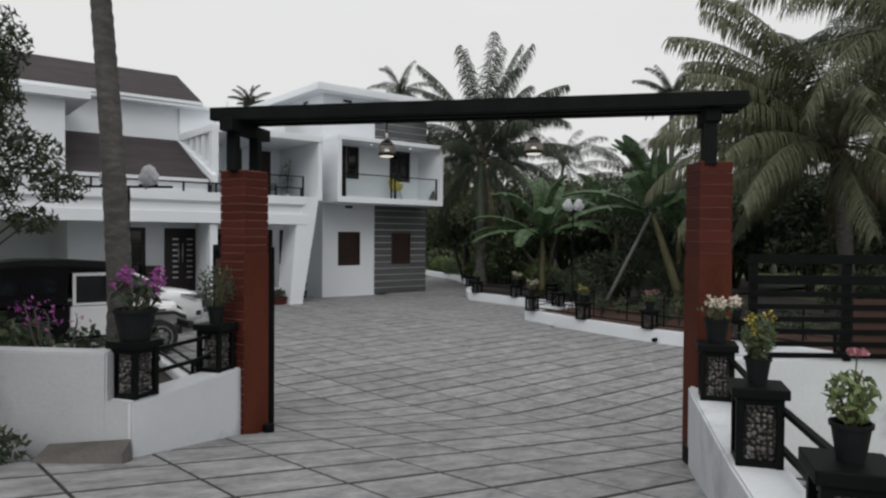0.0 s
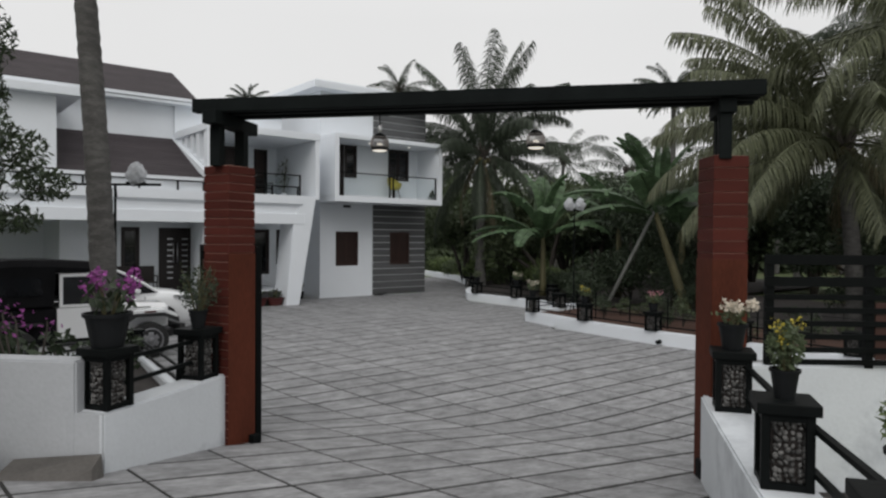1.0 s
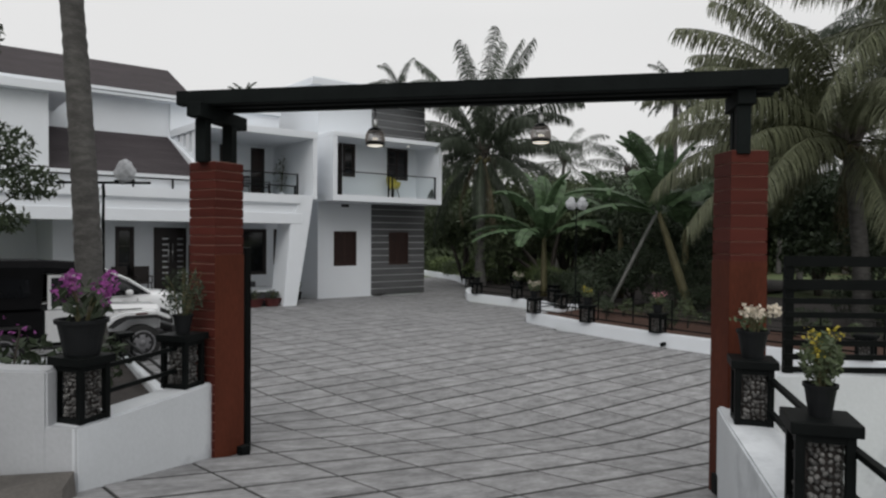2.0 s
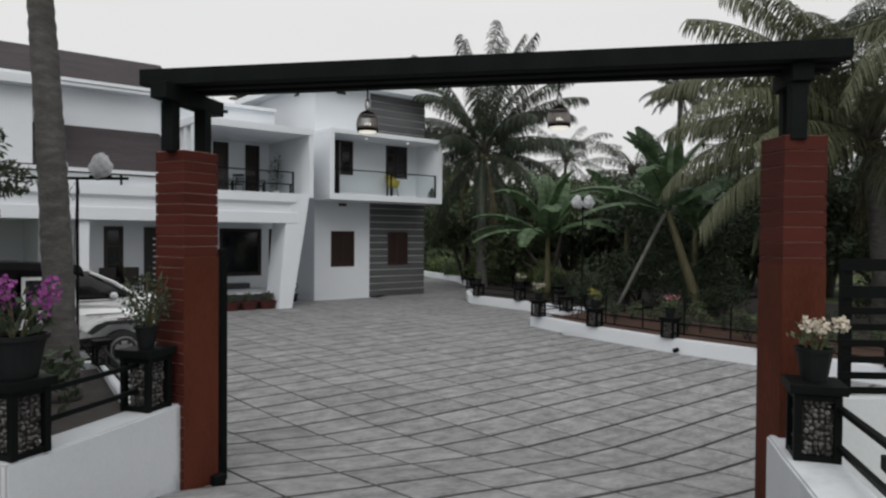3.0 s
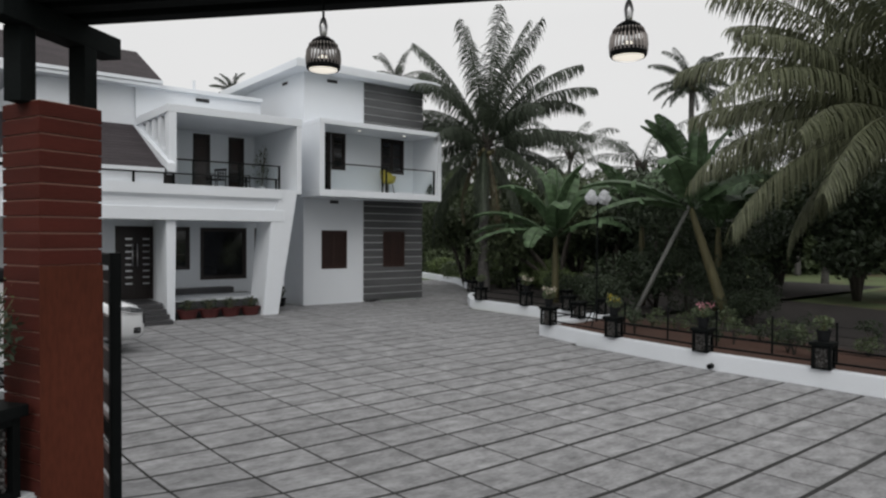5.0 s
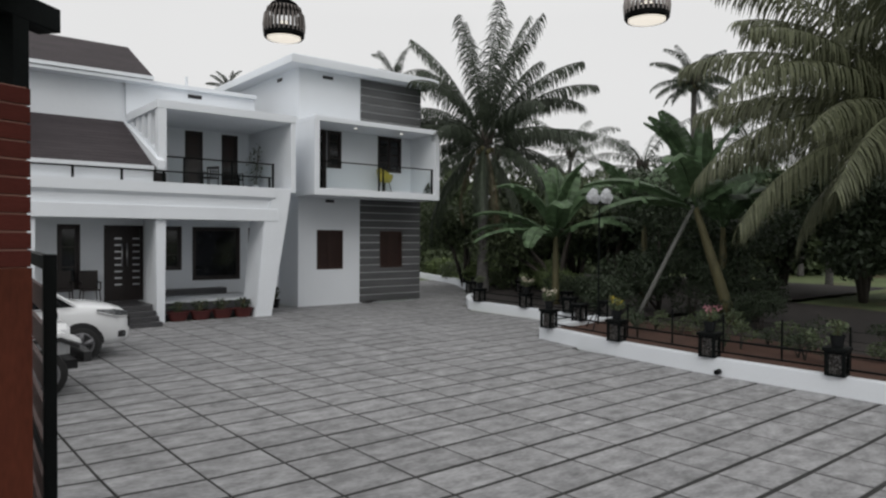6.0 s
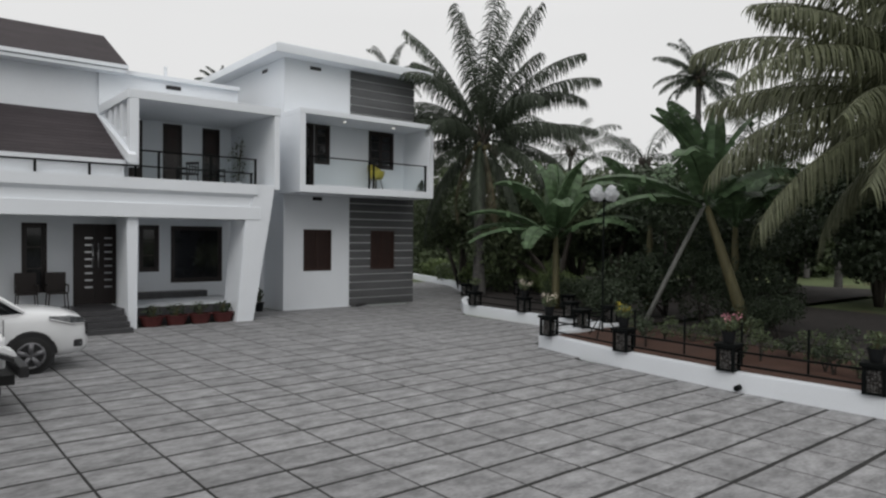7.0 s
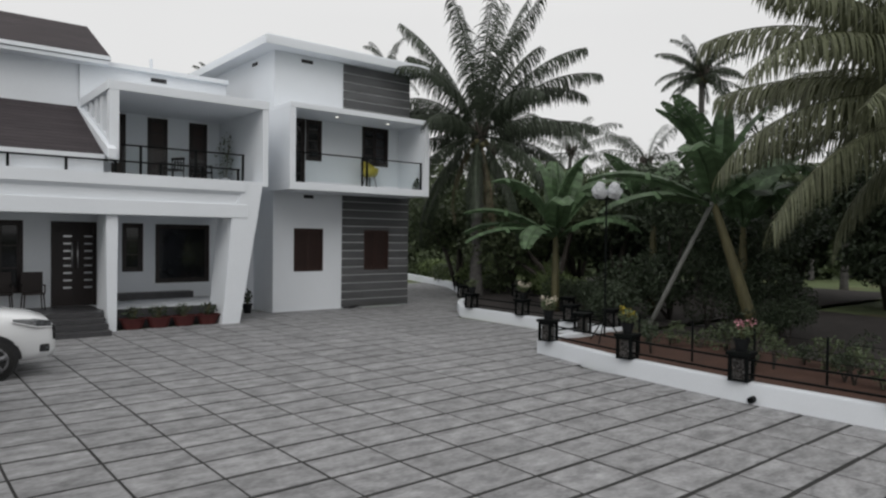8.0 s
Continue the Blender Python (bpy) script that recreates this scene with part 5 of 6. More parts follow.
palm((q.x, q.y, 0), (q.x, q.y, 11.2), 0.2, "tall slender coconut palm in the grove", n=32, size=0.5, spread=(-30, 86), seed=9, dry=0, pairs=44)
q = Vector((31.65, 45.0, 0))
palm((q.x, q.y, 0), (q.x, q.y, 14.3), 0.2, "coconut palm rising behind the tower roof", n=20, size=0.62, seed=12, dry=0, pairs=40)
q = Vector((20.0, 47.5, 0))
palm((q.x, q.y, 0), (q.x, q.y, 12.2), 0.2, "coconut palm rising behind the house", n=14, size=0.34, spread=(5, 86), seed=13, dry=0, pairs=36)
q = hd(-4.86, 10.3)
tp = hd(-5.5, 10.5)
palm((q.x, q.y, 0.4), (tp.x, tp.y, 8.6), 0.19, "coconut palm with a ringed grey trunk in the planter", n=16, size=0.8, seed=21, spread=(0, 75), dry=0, aim=((-39, -20, 3.6, 55), (-60, -26, 3.2, 50), (141, -22, 3.0, 60), (170, -28, 3.0, 55)))

# -- bananas in the garden
banana((20.5, 19.05, 0.2), 2.4, "banana plant with one upright young leaf", [(141, 4, 4), (158, -14, 4), (125, -8, 4), (-39, 0, 4), (150, 12, 1), (-30, 14, 1), (110, 14, 0), (-70, 10, 0), (-62, -14, 2), (231, -8, 1), (205, -24, 2), (135, 10, 3), (60, 10, 0), (20, 4, 0), (-20, 8, 1)], 1.12, (0.1, 0.1))
banana((19.7, 12.15, 0.27), 3.1, "tall banana plant with a yellowish stem and torn leaves", [(138, 2, 4), (158, -14, 4), (-39, -15, 1), (-10, -20, 2), (141, 8, 0), (165, 12, 0), (120, 4, 0), (100, 14, 3), (-45, 8, 3), (-60, 4, 0), (200, -5, 1)], 1.12, (-0.5, 0.85), 0.14)
banana((21.4, 13.4, 0.27), 2.6, "banana plant among the bushes", [(k * 51, (k % 3) * 5 - 4, k % 3) for k in range(8)], 1.0)
banana((22.0, 16.5, 0.25), 2.8, "banana plant in the grove", [(k * 47 + 20, (k % 3) * 5 - 4, k % 3) for k in range(8)], 1.05)
pole = part("leaning_pole", tube([(17.87, 13.94, 0.22), (18.5, 13.48, 1.8), (19.15, 13.0, 3.4)], [0.06, 0.055, 0.05], 9), M_POLE, smooth=True)
tagged(pole, "grey wooden pole leaning as a prop against the banana plant", "pole")

# -- flood lamps on stands, wrapped in clear plastic
def flood(base, h, turn, heads, label, arm=0.75):
    t = empty("flood_lamp", pose(base[0], base[1], base[2], 0, 0, turn), label, "flood lamp", "flood lamps")
    part("pole", tube([(0, 0, 0.1), (0, 0, h)], 0.022, 8), M_BLACK, t)
    for k in range(3):
        a = k * 2.094
        part("tripod_leg", tube([(0, 0, 0.55), (0.42 * math.cos(a), 0.42 * math.sin(a), 0.0)], 0.014, 6), M_BLACK, t)
    part("arm", box(-arm, arm, -0.02, 0.02, h - 0.02, h + 0.02), M_BLACK, t)
    part("cable", tube([(0.02, -0.03, h - 0.02), (-0.1, -0.05, h - 0.2), (-0.04, -0.05, h - 0.33), (0.05, -0.04, h - 0.22), (0.03, -0.03, h - 0.05)], 0.007, 6), M_BLACK, t, "loop of black cable")
    part("cable", tube([(0.0, -0.03, h - 0.28), (-0.03, -0.035, h * 0.6), (0.01, -0.03, h * 0.3)], 0.006, 6), M_BLACK, t)
    for x in heads:
        b = bmesh.new()
        bmesh.ops.create_icosphere(b, subdivisions=4, radius=1.0)
        for v in b.verts:
            c = v.co.copy()
            peak = 1.0 - 0.45 * max(0.0, c.z) * abs(c.x)
            c = Vector((c.x * 0.165 * peak, c.y * 0.13, c.z * 0.19))
            v.co = c * (1 + 0.22 * noise.noise(v.co * 2.2 + Vector((x * 9, 0, 0))) + 0.08 * noise.noise(v.co * 7.0)) + Vector((x, 0, h + 0.18))
        lh = part("lamp_head", b, M_PLASTIC, t, "lamp head wrapped in crumpled clear plastic", smooth=True)
        part("lamp_body", box(x - 0.07, x + 0.07, -0.05, 0.06, h + 0.09, h + 0.26, 0.015), M_TRIM, lh, "dark lamp body under the plastic")
        part("yoke", box(x - 0.16, x + 0.16, -0.015, 0.015, h + 0.02, h + 0.05), M_BLACK, lh)
    return t


flood((3.03, 12.44, 0.42), 2.95, -38, (-0.32, 0.34), "twin flood lamp on a black stand, wrapped in clear plastic")
flood((16.2, 13.8, 0.27), 3.1, -38, (-0.16, 0.17), "twin flood lamp on a slim stand, wrapped in clear plastic", 0.2)


# -- pots
def pot(m, r, h, material, label, flowers, n, size, leafm, spread, rise, fl_n=40, fl_size=0.03, seed=1, cat="potted plant", name="potted_plant", droop=0.3, tips=None, group=""):
    rg = random.Random(seed)
    t = empty(name, m, label, cat, group)
    p = part("pot", lathe([(r * 0.68, 0), (r * 0.7, 0.01), (r * 0.96, h * 0.88), (r * 1.06, h * 0.885), (r * 1.08, h), (r * 0.98, h), (r * 0.95, h * 0.9)], 22), material, t, smooth=False)
    part("soil", lathe([(r * 0.5, h * 0.86), (r * 0.93, h * 0.9)], 16), M_DSOIL, p)
    b = bmesh.new()
    ends = []
    for k in range(9):
        a, d = rg.random() * 6.28, rg.uniform(0.2, 1.0)
        e = Vector((math.cos(a) * d * spread, math.sin(a) * d * spread, h + rise * rg.uniform(0.55, 1.0)))
        tube([(0.2 * e.x, 0.2 * e.y, h * 0.88), (e.x * 0.5, e.y * 0.5, h + (e.z - h) * 0.6), e], [0.008, 0.006, 0.003], 5, bm=b)
        ends.append(e)
    part("stem", b, M_STEM, t)
    verts, faces = [], []
    leaf_cloud(rg, n, size, (0, 0, h + rise * 0.45), (spread, spread, rise * 0.5), verts, faces, 0.1, hang=droop)
    tagged(raw("foliage", verts, faces, leafm, t), kind="stuff")
    if flowers:
        verts, faces = [], []
        for e in ends:
            leaf_cloud(rg, max(4, fl_n // 9), fl_size, e, (spread * 0.32, spread * 0.32, rise * (tips or 0.18)), verts, faces, 0.0, long=1.3, hang=0)
        tagged(raw("blossom", verts, faces, flowers, t), kind="stuff")
    return t


CAPZ = WT + 0.42 + 0.066
pot(local(-2.64, 5.83, CAPZ), 0.175, 0.27, M_POT, "black pot of magenta orchids on a gabion post", L_PINK, 50, 0.06, L_BUSH, 0.22, 0.32, 260, 0.032, 2, tips=0.28)
pot(local(*GL2, CAPZ), 0.088, 0.17, M_POT, "black pot with thin grey-green foliage by the gate pillar", L_LIGHT, 520, 0.02, L_BUSH, 0.2, 0.46, 24, 0.012, 3)
pot(local(*GR[0], CAPZ), 0.11, 0.21, M_POT, "dark pot of cream flowers beside the gate pillar", L_WHITE, 70, 0.03, L_TREE, 0.17, 0.17, 330, 0.026, 4, tips=0.3)
pot(local(*GR[1], CAPZ), 0.078, 0.165, M_POT, "black pot of small yellow flowers on a gabion post", L_YELLOW, 520, 0.021, L_TREE, 0.1, 0.27, 130, 0.016, 5)
rose = pot(local(*GR[2], CAPZ), 0.077, 0.16, M_POT, "black pot with light green leaves and one pale pink bloom", None, 170, 0.026, L_LIGHT, 0.1, 0.22, seed=6)
part("flower_stalk", tube([(0, 0, 0.16), (0.012, 0, 0.32), (0.02, 0, 0.44)], [0.004, 0.0035, 0.003], 6), M_STEM, rose)
verts, faces = [], []
leaf_cloud(random.Random(61), 90, 0.016, (0.02, 0, 0.445), (0.042, 0.042, 0.014), verts, faces, 0.0, long=1.3, hang=0)
tagged(raw("bloom", verts, faces, L_ROSE, rose, "flat pale pink flower head"), kind="stuff")
for k, (x, y) in enumerate(row[:4] + [(18.15, 18.2), (18.25, 20.5)]):
    fl = (L_WHITE, L_YELLOW, L_ROSE, None, L_WHITE, None)[k]
    pot(pose(x + 0.02, y, (KT if k < 4 else 0.3) + 0.462), 0.12, 0.2, M_POT, ("dark pot of white flowers on a gabion post", "dark pot of pale yellow flowers on a gabion post", "dark pot of rose-pink flowers on a gabion post", "dark pot with low green foliage on a gabion post", "dark pot of white flowers beside the far kerb", "dark pot of small leaves beside the far kerb")[k],
        fl, 150, 0.036, L_TREE, 0.19, 0.26, 90, 0.035, 30 + k, tips=0.25)
for k in range(4):
    pot(pose(9.02 + k * 0.66, 23.42, 0.0) @ Matrix.Diagonal((1.42, 1.0, 1.0, 1.0)), 0.23, 0.28, M_TERRA, "red terracotta pot with a small shrub before the porch", None, 80, 0.045, L_BUSH, 0.2, 0.34, seed=50 + k, group="porch pots")
pot(pose(12.95, 25.3, 0), 0.16, 0.3, M_POT, "dark pot with upright leaves in the recess", None, 60, 0.07, L_BUSH, 0.15, 0.5, seed=60)

# -- garden shrubs, nearest bed
rg = random.Random(77)
for k in range(13):
    x, y = rg.uniform(20.2, 22.4), 4.0 + k * 0.85
    h = rg.uniform(1.0, 2.2)
    if 8.6 < y < 11.2:
        continue
    shrub("shrub", (x, y, 0.1), blobs_in(rg, 7, (-0.5, -0.5, 0.25 * h), (0.5, 0.5, h), 0.35, 0.6), 2600, 0.042, L_BUSH, "dense dark green garden shrub", 100 + k)
for k in range(8):
    y = 1.0 + k * 2.1 if k > 1 else -4.0 + k * 1.5
    x = 22.0 + rg.uniform(-0.6, 2.2)
    h = rg.uniform(2.6, 3.9)
    if k in (4, 5):
        continue
    shrub("small_tree", (x, y, 0.2), blobs_in(rg, 10, (-1.1, -1.1, 0.9 if k > 4 else 2.0), (1.1, 1.1, h), 0.55, 1.0), 6500, 0.07, L_BUSH, "small dark leafy tree in the garden", 200 + k, trunk=0.06, cat="tree")
for k in range(14):
    x, y = 19.4 + k * 0.55 + rg.uniform(-0.3, 0.3), 15.6 + k * 0.8
    h = rg.uniform(0.6, 1.1)
    shrub("shrub", (x, y, 0.2), blobs_in(rg, 5, (-0.5, -0.5, 0.3), (0.5, 0.5, h), 0.35, 0.6), 1300, 0.05, (L_BUSH if k < 6 else L_LIGHT), "loose green shrub beside the far drive", 300 + k)

for k in range(0, 60, 2):
    x, y = 15.9 + rg.uniform(0, 2.2), 4.2 + k * 0.16 + rg.uniform(-0.1, 0.1)
    h = rg.uniform(0.25, 0.6)
    shrub("bed_plant", (x, y, 0.27), blobs_in(rg, 3, (-0.2, -0.2, 0.15), (0.2, 0.2, h), 0.14, 0.26), 260, 0.034, (L_BUSH, L_TREE)[k // 2 % 2], "low leafy plant at the edge of the bed", 700 + k)
for k in range(2, 16, 2):
    x, y = 20.2 + k * 0.62 + rg.uniform(-0.3, 0.5), 23.0 + k * 1.15
    h = rg.uniform(0.5, 1.1)
    shrub("hedge_shrub", (x + 2.0, y, 0.15), blobs_in(rg, 6, (-0.6, -0.6, 0.3), (0.6, 0.6, h), 0.4, 0.7), 600, 0.1, (L_LIGHT, L_LIGHT, L_TREE)[k % 3], "loose green shrub along the far drive", 740 + k)

# -- grove behind: broad trees, then far woods
for k in range(12):
    lat = 5.6 + k * 2.1 + rg.uniform(-0.6, 0.6)
    dep = 35.5 + rg.uniform(-2, 4) - k * 0.9
    q = hd(lat, dep)
    h = rg.uniform(3.9, 4.9) + 0.16 * k
    shrub("tree", (q.x, q.y, 0), blobs_in(rg, 12, (-2.2, -2.2, 1.9), (2.2, 2.2, h), 1.0, 1.6), 8000, 0.13, (L_TREE, L_BUSH)[k % 2], "broad dark green tree in the grove", 400 + k, trunk=0.13, cat="tree")
for k in range(9):
    q = hd(1.5 + k * 1.9 + rg.uniform(-0.5, 0.5), 39 + rg.uniform(-2, 3))
    h = rg.uniform(3.6, 4.8)
    shrub("tree", (q.x, q.y, 0), blobs_in(rg, 11, (-1.8, -1.8, 2.2), (1.8, 1.8, h), 0.9, 1.4), 5000, 0.14, L_TREE, "dense green tree behind the grove", 460 + k, trunk=0.13, cat="tree")
verts, faces = [], []
for k in range(190):
    lat = -42 + 130 * (k + rg.random()) / 190
    dep = rg.uniform(52, 64) if lat < 40 else rg.uniform(30, 55)
    h = rg.uniform(4.5, 8.6)
    q = hd(lat, dep)
    for z in (1.2, 0.45 * h, 0.8 * h):
        leaf_cloud(rg, 320, 0.34, (q.x, q.y, z), (2.2, 2.2, 1.7), verts, faces, 0.3, long=1.6)
w = raw("far_woods", verts, faces, L_TREE)
tagged(w, "dense far woods behind the grove", "woods", kind="stuff")
for k in range(9):
    q = hd(4 + k * 4.3 + rg.uniform(-1, 1), 46 + rg.uniform(-5, 7))
    palm((q.x, q.y, 0), (q.x + rg.uniform(-1, 1), q.y, rg.uniform(6.5, 9.5)), 0.17, "coconut palm among the far woods", n=16, size=0.85, seed=500 + k, dry=0, nuts=False, pairs=40)

# -- broad-leaved branch at the edge of the planter
q = hd(-9.6, 11.9)
def mango(lat, dep, z, r):
    """A clump of the crown that reaches out over the lane, mostly out of view, added to shade the wall."""
    p = hd(lat, dep)
    return ((p.x - q.x, p.y - q.y, z), (r, r, r * 0.75))


# the mango() clumps extend the crown beyond the view to darken the boundary wall
shrub("mango_tree", (q.x, q.y, 0.4), [((1.03, -0.52, 4.6), (0.9, 0.8, 0.8)), ((1.95, -1.3, 3.55), (0.5, 0.5, 0.4)), ((2.3, -1.5, 3.0), (0.5, 0.5, 0.3)), ((0.53, -0.12, 5.8), (1.1, 1.0, 0.9)), ((1.9, -1.3, 2.4), (0.45, 0.45, 0.25)), ((0.6, -0.6, 4.5), (1.1, 1.0, 1.2)), ((1.0, -0.8, 3.0), (0.9, 0.8, 0.7)), ((1.5, -1.0, 3.9), (0.5, 0.5, 0.4)), ((1.45, -0.55, 5.6), (0.6, 0.6, 0.7)), ((1.3, -0.6, 4.9), (0.5, 0.5, 0.5)), mango(-6.3, 6.2, 3.4, 1.3), mango(-6.4, 4.6, 3.2, 1.3), mango(-6.0, 3.4, 3.9, 1.4), mango(-7.6, 4.2, 4.6, 1.8), mango(-7.4, 6.8, 4.6, 1.8), mango(-5.4, 4.9, 4.9, 0.9), mango(-3.95, 5.45, 1.75, 0.3), mango(-5.2, 3.2, 2.0, 0.9)], 34000, 0.05, L_MANGO, "leafy mango tree overhanging the boundary wall", 601, stems=7, trunk=0.03, cat="tree", shell=0.2, long=3.4)
rg = random.Random(15)
# two trees added out of view, to keep sky light off the left wall
for lat, dep in ((-8.6, 4.2), (-9.4, 1.2)):
    p = hd(lat, dep)
    shrub("roadside_tree", (p.x, p.y, 0.8), blobs_in(rg, 12, (-1.2, -1.2, 0.6), (1.2, 1.2, 5.2), 0.9, 1.4), 7000, 0.1, L_MANGO, "unseen leafy tree added to shade the boundary wall", 670 + int(dep), trunk=0.1, cat="tree", long=3.0)
rg = random.Random(5)
for k in range(16):
    lat, dep = -3.5 - 0.33 * k, 6.5 + rg.uniform(0, 1.2)
    q = hd(lat, dep)
    shrub("planter_shrub", (q.x, q.y, 0.42), blobs_in(rg, 4, (-0.3, -0.3, 0.5), (0.3, 0.3, 1.25 if k % 2 else 1.0), 0.2, 0.34), 300, 0.06, (L_BUSH, L_BUSH, L_TREE, L_BUSH)[k % 4], "loose leafy shrub in the planter", 620 + k)
q = hd(-3.55, 6.25)
shrub("flowering_shrub", (q.x, q.y, 0.42), blobs_in(rg, 4, (-0.3, -0.2, 1.3), (0.3, 0.2, 1.55), 0.12, 0.2), 80, 0.024, L_PINK, "loose magenta flowering shrub behind the boundary wall", 611)
for lat, dep, z in ((-4.0, 5.3, 0.68), (-4.7, 5.2, 0.7), (-3.65, 5.1, 0.66)):
    q = hd(lat, dep)
    shrub("roadside_shrub", (q.x, q.y, z), blobs_in(rg, 5, (-0.25, -0.25, 0.05), (0.25, 0.25, 0.4), 0.18, 0.3), 1500, 0.035, L_BUSH, "low dark shrub at the foot of the boundary wall", 640 + int(lat * 10))


b = bmesh.new()
vs = [b.verts.new(hd(a, d, z)) for a, d, z in ((-2.5, 5.5, 0.6), (-3.2, 5.6, 0.6), (-3.1, 5.15, 0.6), (-2.5, 5.3, 0.6), (-2.55, 5.55, 0.87), (-3.25, 5.6, 0.81), (-3.2, 5.25, 0.765), (-2.55, 5.4, 0.80))]
for f in ((0, 3, 2, 1), (4, 5, 6, 7), (0, 1, 5, 4), (1, 2, 6, 5), (2, 3, 7, 6), (3, 0, 4, 7)):
    b.faces.new([vs[i] for i in f])
tagged(part("stone_wedge", b, M_WEDGE), "sloping grey stone wedge at the wall's foot", "stone")

# ==== furniture on porch and balconies ====
def chair(m, material, label, group="", solid=True):
    t = empty("chair", m, label, "chair", group)
    part("seat", box(-0.24, 0.24, -0.24, 0.24, 0.40, 0.44, 0.012), material, t)
    if solid:
        part("backrest", box(-0.25, 0.25, 0.20, 0.24, 0.42, 0.97, 0.012), material, t)
    else:
        part("backrest", box(-0.25, 0.25, 0.20, 0.235, 0.74, 0.82, 0.008), material, t)
        for x in (-0.22, -0.11, 0.0, 0.11, 0.22):
            part("back_slat", box(x - 0.014, x + 0.014, 0.205, 0.23, 0.44, 0.738), material, t)
    for sx in (-1, 1):
        for sy in (-1, 1):
            part("leg", tube([(sx * 0.21, sy * 0.21, 0.4), (sx * 0.24, sy * 0.24, 0)], 0.016, 6), material, t)
        part("armrest", box(sx * 0.24 - 0.02, sx * 0.24 + 0.02, -0.2, 0.22, 0.62, 0.65), material, t)
        part("arm_post", box(sx * 0.24 - 0.015, sx * 0.24 + 0.015, -0.2, -0.17, 0.44, 0.62), material, t)
    return t


c1 = chair(pose(6.95, 24.75, 0.5), M_WOOD, "dark wooden porch chair beside the door", "porch chairs")
copy_thing(c1, pose(6.25, 24.8, 0.5))
shell = empty("chair", pose(17.0, 24.5, 4.131, 0, 0, 12), "yellow shell chair with dark legs on the tower balcony", "chair")
rings = []
for z, r, back in ((0.42, 0.14, 0.0), (0.44, 0.24, 0.0), (0.55, 0.31, 0.12), (0.68, 0.34, 0.22), (0.72, 0.34, 0.26)):
    rings.append([(r * math.cos(k * math.pi / 8), r * 0.85 * math.sin(k * math.pi / 8), z + back * max(0.0, math.sin(k * math.pi / 8))) for k in range(16)])
rings += [[(x * 0.9, y * 0.9, z) for x, y, z in rings[4]], [(x * 0.86, y * 0.86, z + 0.03) for x, y, z in rings[2]], [(x * 0.8, y * 0.8, 0.47) for x, y, z in rings[1]]]
part("shell_seat", loft(rings), M_YCHAIR, shell, "yellow plastic shell", smooth=True)
for sx in (-1, 1):
    for sy in (-1, 1):
        part("leg", tube([(sx * 0.12, sy * 0.1, 0.43), (sx * 0.2, sy * 0.18, 0)], 0.014, 6), M_TRIM, shell)
chair(pose(10.7, 25.6, 4.001, 0, 0, -60), M_TRIM, "dark slatted chair on the upper balcony", "balcony chairs", False)
chair(pose(11.6, 25.7, 4.001, 0, 0, 25), M_TRIM, "dark slatted chair on the upper balcony", "balcony chairs", False)
pot(pose(12.2, 25.3, 4.001), 0.13, 0.25, M_WHITE, "tall thin plant in a pale pot on the upper balcony", None, 110, 0.05, L_TREE, 0.35, 1.5, seed=70)
shrub("light_shrub", (30.0, 31.0, 0.1), blobs_in(random.Random(9), 6, (-0.9, -0.9, 0.4), (0.9, 0.9, 1.6), 0.6, 0.9), 900, 0.11, L_LIGHT, "bright green shrub on the lawn beyond the far drive", 881)
bench = part("porch_bench", box(9.3, 11.5, 26.05, 26.46, 0.515, 0.72, 0.01), M_GRANITE)
hose = part("garden_hose", tube([(16.25 + 0.02 * k + 0.16 * math.cos(k * 0.7), 24.72 + 0.12 * math.sin(k * 0.7), 0.025 + 0.003 * k) for k in range(26)], 0.018, 6), M_TRIM, smooth=True)
tagged(hose, "dark garden hose coiled at the foot of the slate wall", "hose")
tagged(bench, "long dark granite bench on the porch", "bench")


# ==== paving, last ====
PX, PY, X0, Y0, PTURN = 0.8663, 0.6332, 7.635, 10.652, 0.0111
PC, PS = math.cos(PTURN), math.sin(PTURN)


def laid(u, v):
    """A plan place from the slabs' own two directions."""
    return X0 + PC * u - PS * v, Y0 + PS * u + PC * v


def paved(x, y):
    v = Vector((x, y, 0)) - O
    lat, dep = v.dot(R), v.dot(H)
    if dep < 7.6:
        right = 2.9 - 0.30 * (7.2 - dep)
        left = -2.1 - 0.22 * (7.2 - dep) if dep > 5.5 else -7
        return dep > -4 and left - 0.5 < lat < right + 0.6
    if y > 23.4 and x < 12.0 or y > 26.4 and x < 13.7 or y > 25.0 and 13.7 <= x < 19.0 or y > 34:
        return False
    if x < 3.2 and y < 13.0 and not (lat > -1.9):
        return False
    if x < -9 or y < 2:
        return False
    edge = 14.6 if y < 9 else 14.9 if y < 13 else 15.6 if y < 14.9 else 18.3 if y < 21 else 18.4 + (y - 21) * 0.85
    return x < edge


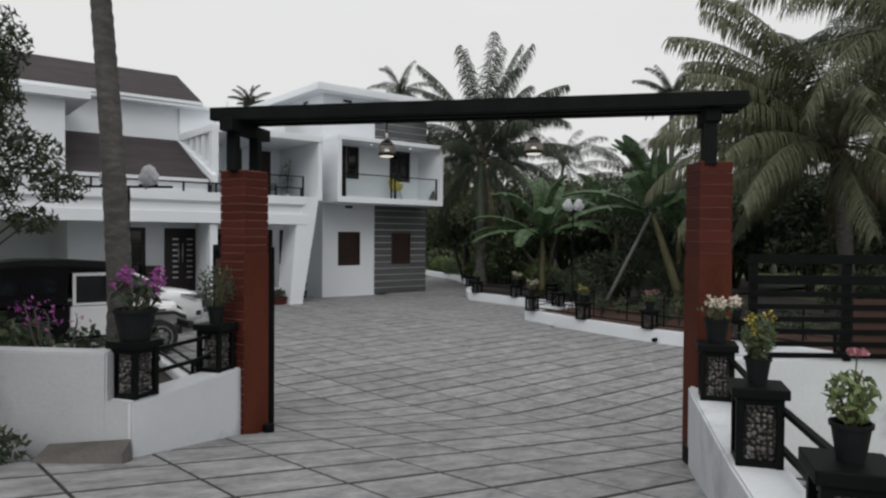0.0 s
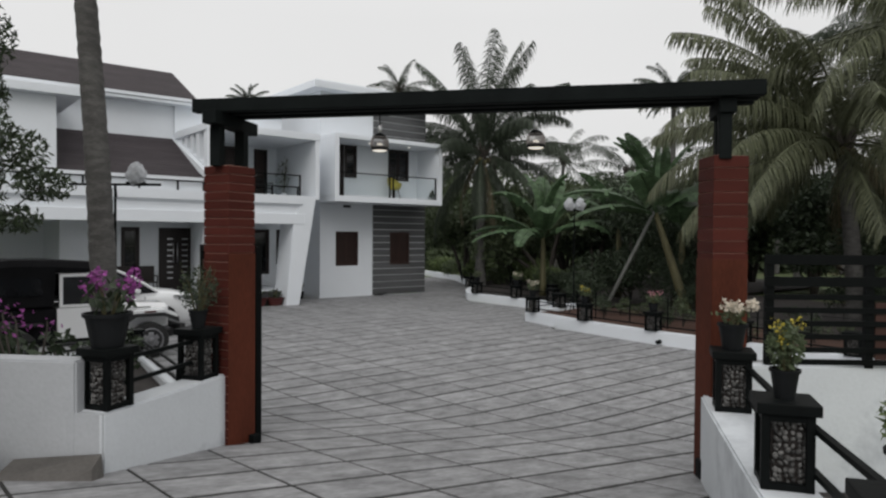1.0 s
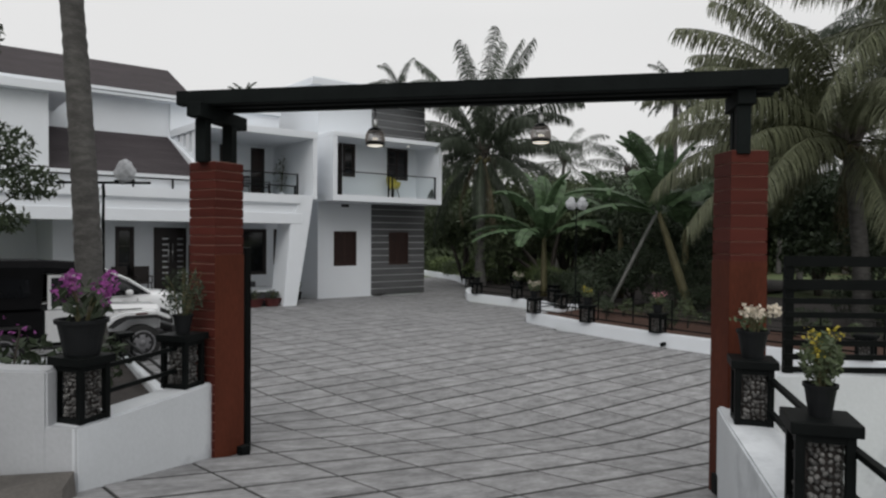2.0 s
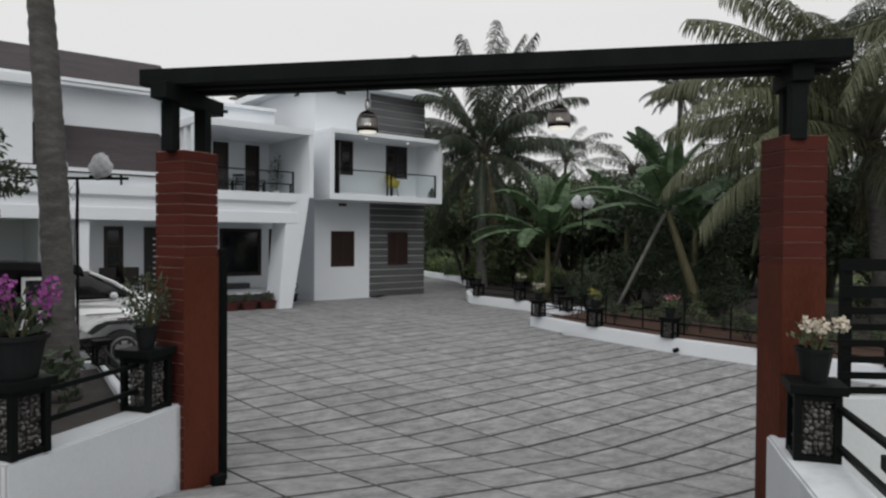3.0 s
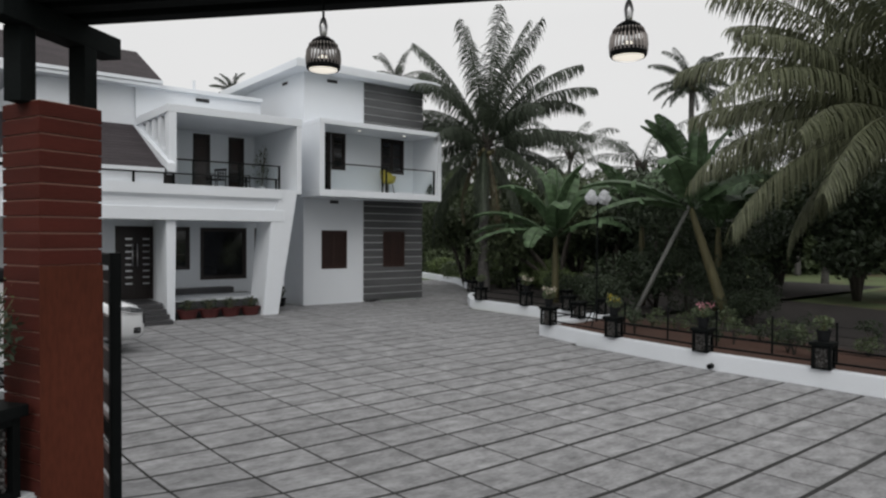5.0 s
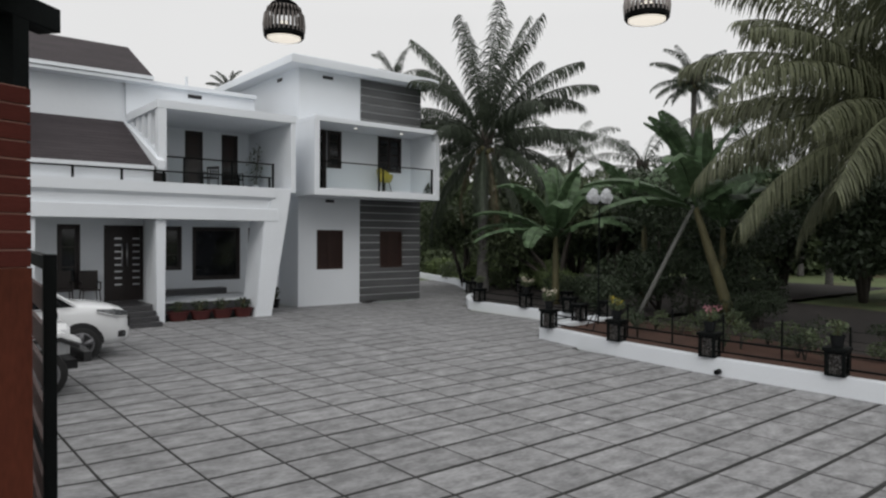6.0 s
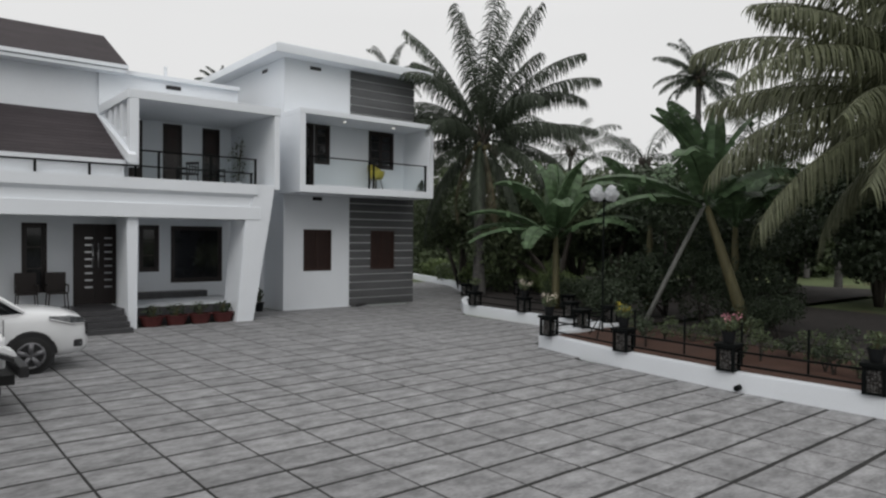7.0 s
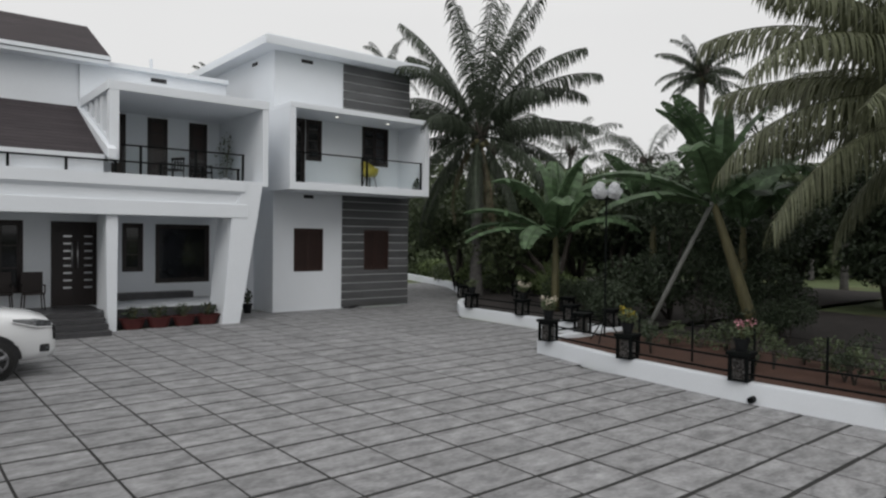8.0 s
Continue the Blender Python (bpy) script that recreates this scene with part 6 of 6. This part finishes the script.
def slab_corners(ua, va, t=0.05):
    """Top and foot corners of the slab whose lower corner lies at ua, va."""
    g, k = 0.013, 0.028
    out = []
    for z in (-t, 0.0):
        e, f = (g, k) if z < 0 else (g + 0.003, k + 0.003)
        for u, v in ((ua + e, va + f), (ua + PX - e, va + f), (ua + PX - e, va + PY - f), (ua + e, va + PY - f)):
            x, y = laid(u, v)
            out.append((x, y, ground_z(x, y) + z))
    return out


BOXF = [(4, 5, 6, 7), (0, 1, 5, 4), (1, 2, 6, 5), (2, 3, 7, 6), (3, 0, 4, 7)]
pavement = empty("pavement", pose(0, 0, 0), "yard paved with grey stone slabs and dark joints", "pavement", kind="structure")
flat = None
rest_v, rest_f = [], []
rg = random.Random(11)
count = 0
for i in range(-24, 24):
    for j in range(-24, 38):
        ua, va = i * PX, j * PY
        cx, cy = laid(ua + PX / 2, va + PY / 2)
        if not paved(cx, cy):
            continue
        lift = rg.uniform(-0.002, 0.002)
        near = 4.5 < cx < 14.2 and 6.5 < cy < 16.0 and count < 300
        if near and ground_z(*laid(ua, va)) < 0.0006:
            if flat is None:
                flat = bpy.data.meshes.new("slab")
                g, k = 0.013, 0.028
                flat.from_pydata([(x, y, z) for z, e in ((-0.05, 0.0), (0.0, 0.003)) for x, y in ((g + e, k + e), (PX - g - e, k + e), (PX - g - e, PY - k - e), (g + e, PY - k - e))], [], BOXF)
                flat.materials.append(M_TILE)
            px, py = laid(ua, va)
            share("slab", flat, pavement, Matrix.Translation((px + rg.uniform(-0.005, 0.005), py + rg.uniform(-0.007, 0.007), lift)) @ Matrix.Rotation(PTURN + rg.uniform(-0.006, 0.006), 4, 'Z'))
            count += 1
        else:
            k = len(rest_v)
            rest_v += [(x, y, z + lift) for x, y, z in slab_corners(ua, va)]
            rest_f += [tuple(a + k for a in f) for f in BOXF]
tagged(raw("outer_slabs", rest_v, rest_f, M_TILEI, pavement), kind="stuff")
bv, bf = [], []
for i in range(-24, 27):
    for j in range(-24, 38):
        ua, va = i * PX, j * PY
        if paved(*laid(ua + PX / 2, va + PY / 2)):
            k = len(bv)
            for u, v in ((ua, va), (ua + PX, va), (ua + PX, va + PY), (ua, va + PY)):
                x, y = laid(u, v)
                bv.append((x, y, ground_z(x, y) - 0.006))
            bf.append((k, k + 1, k + 2, k + 3))
raw("joint_bed", bv, bf, M_SOILJ, pavement, "dark soil in the joints")
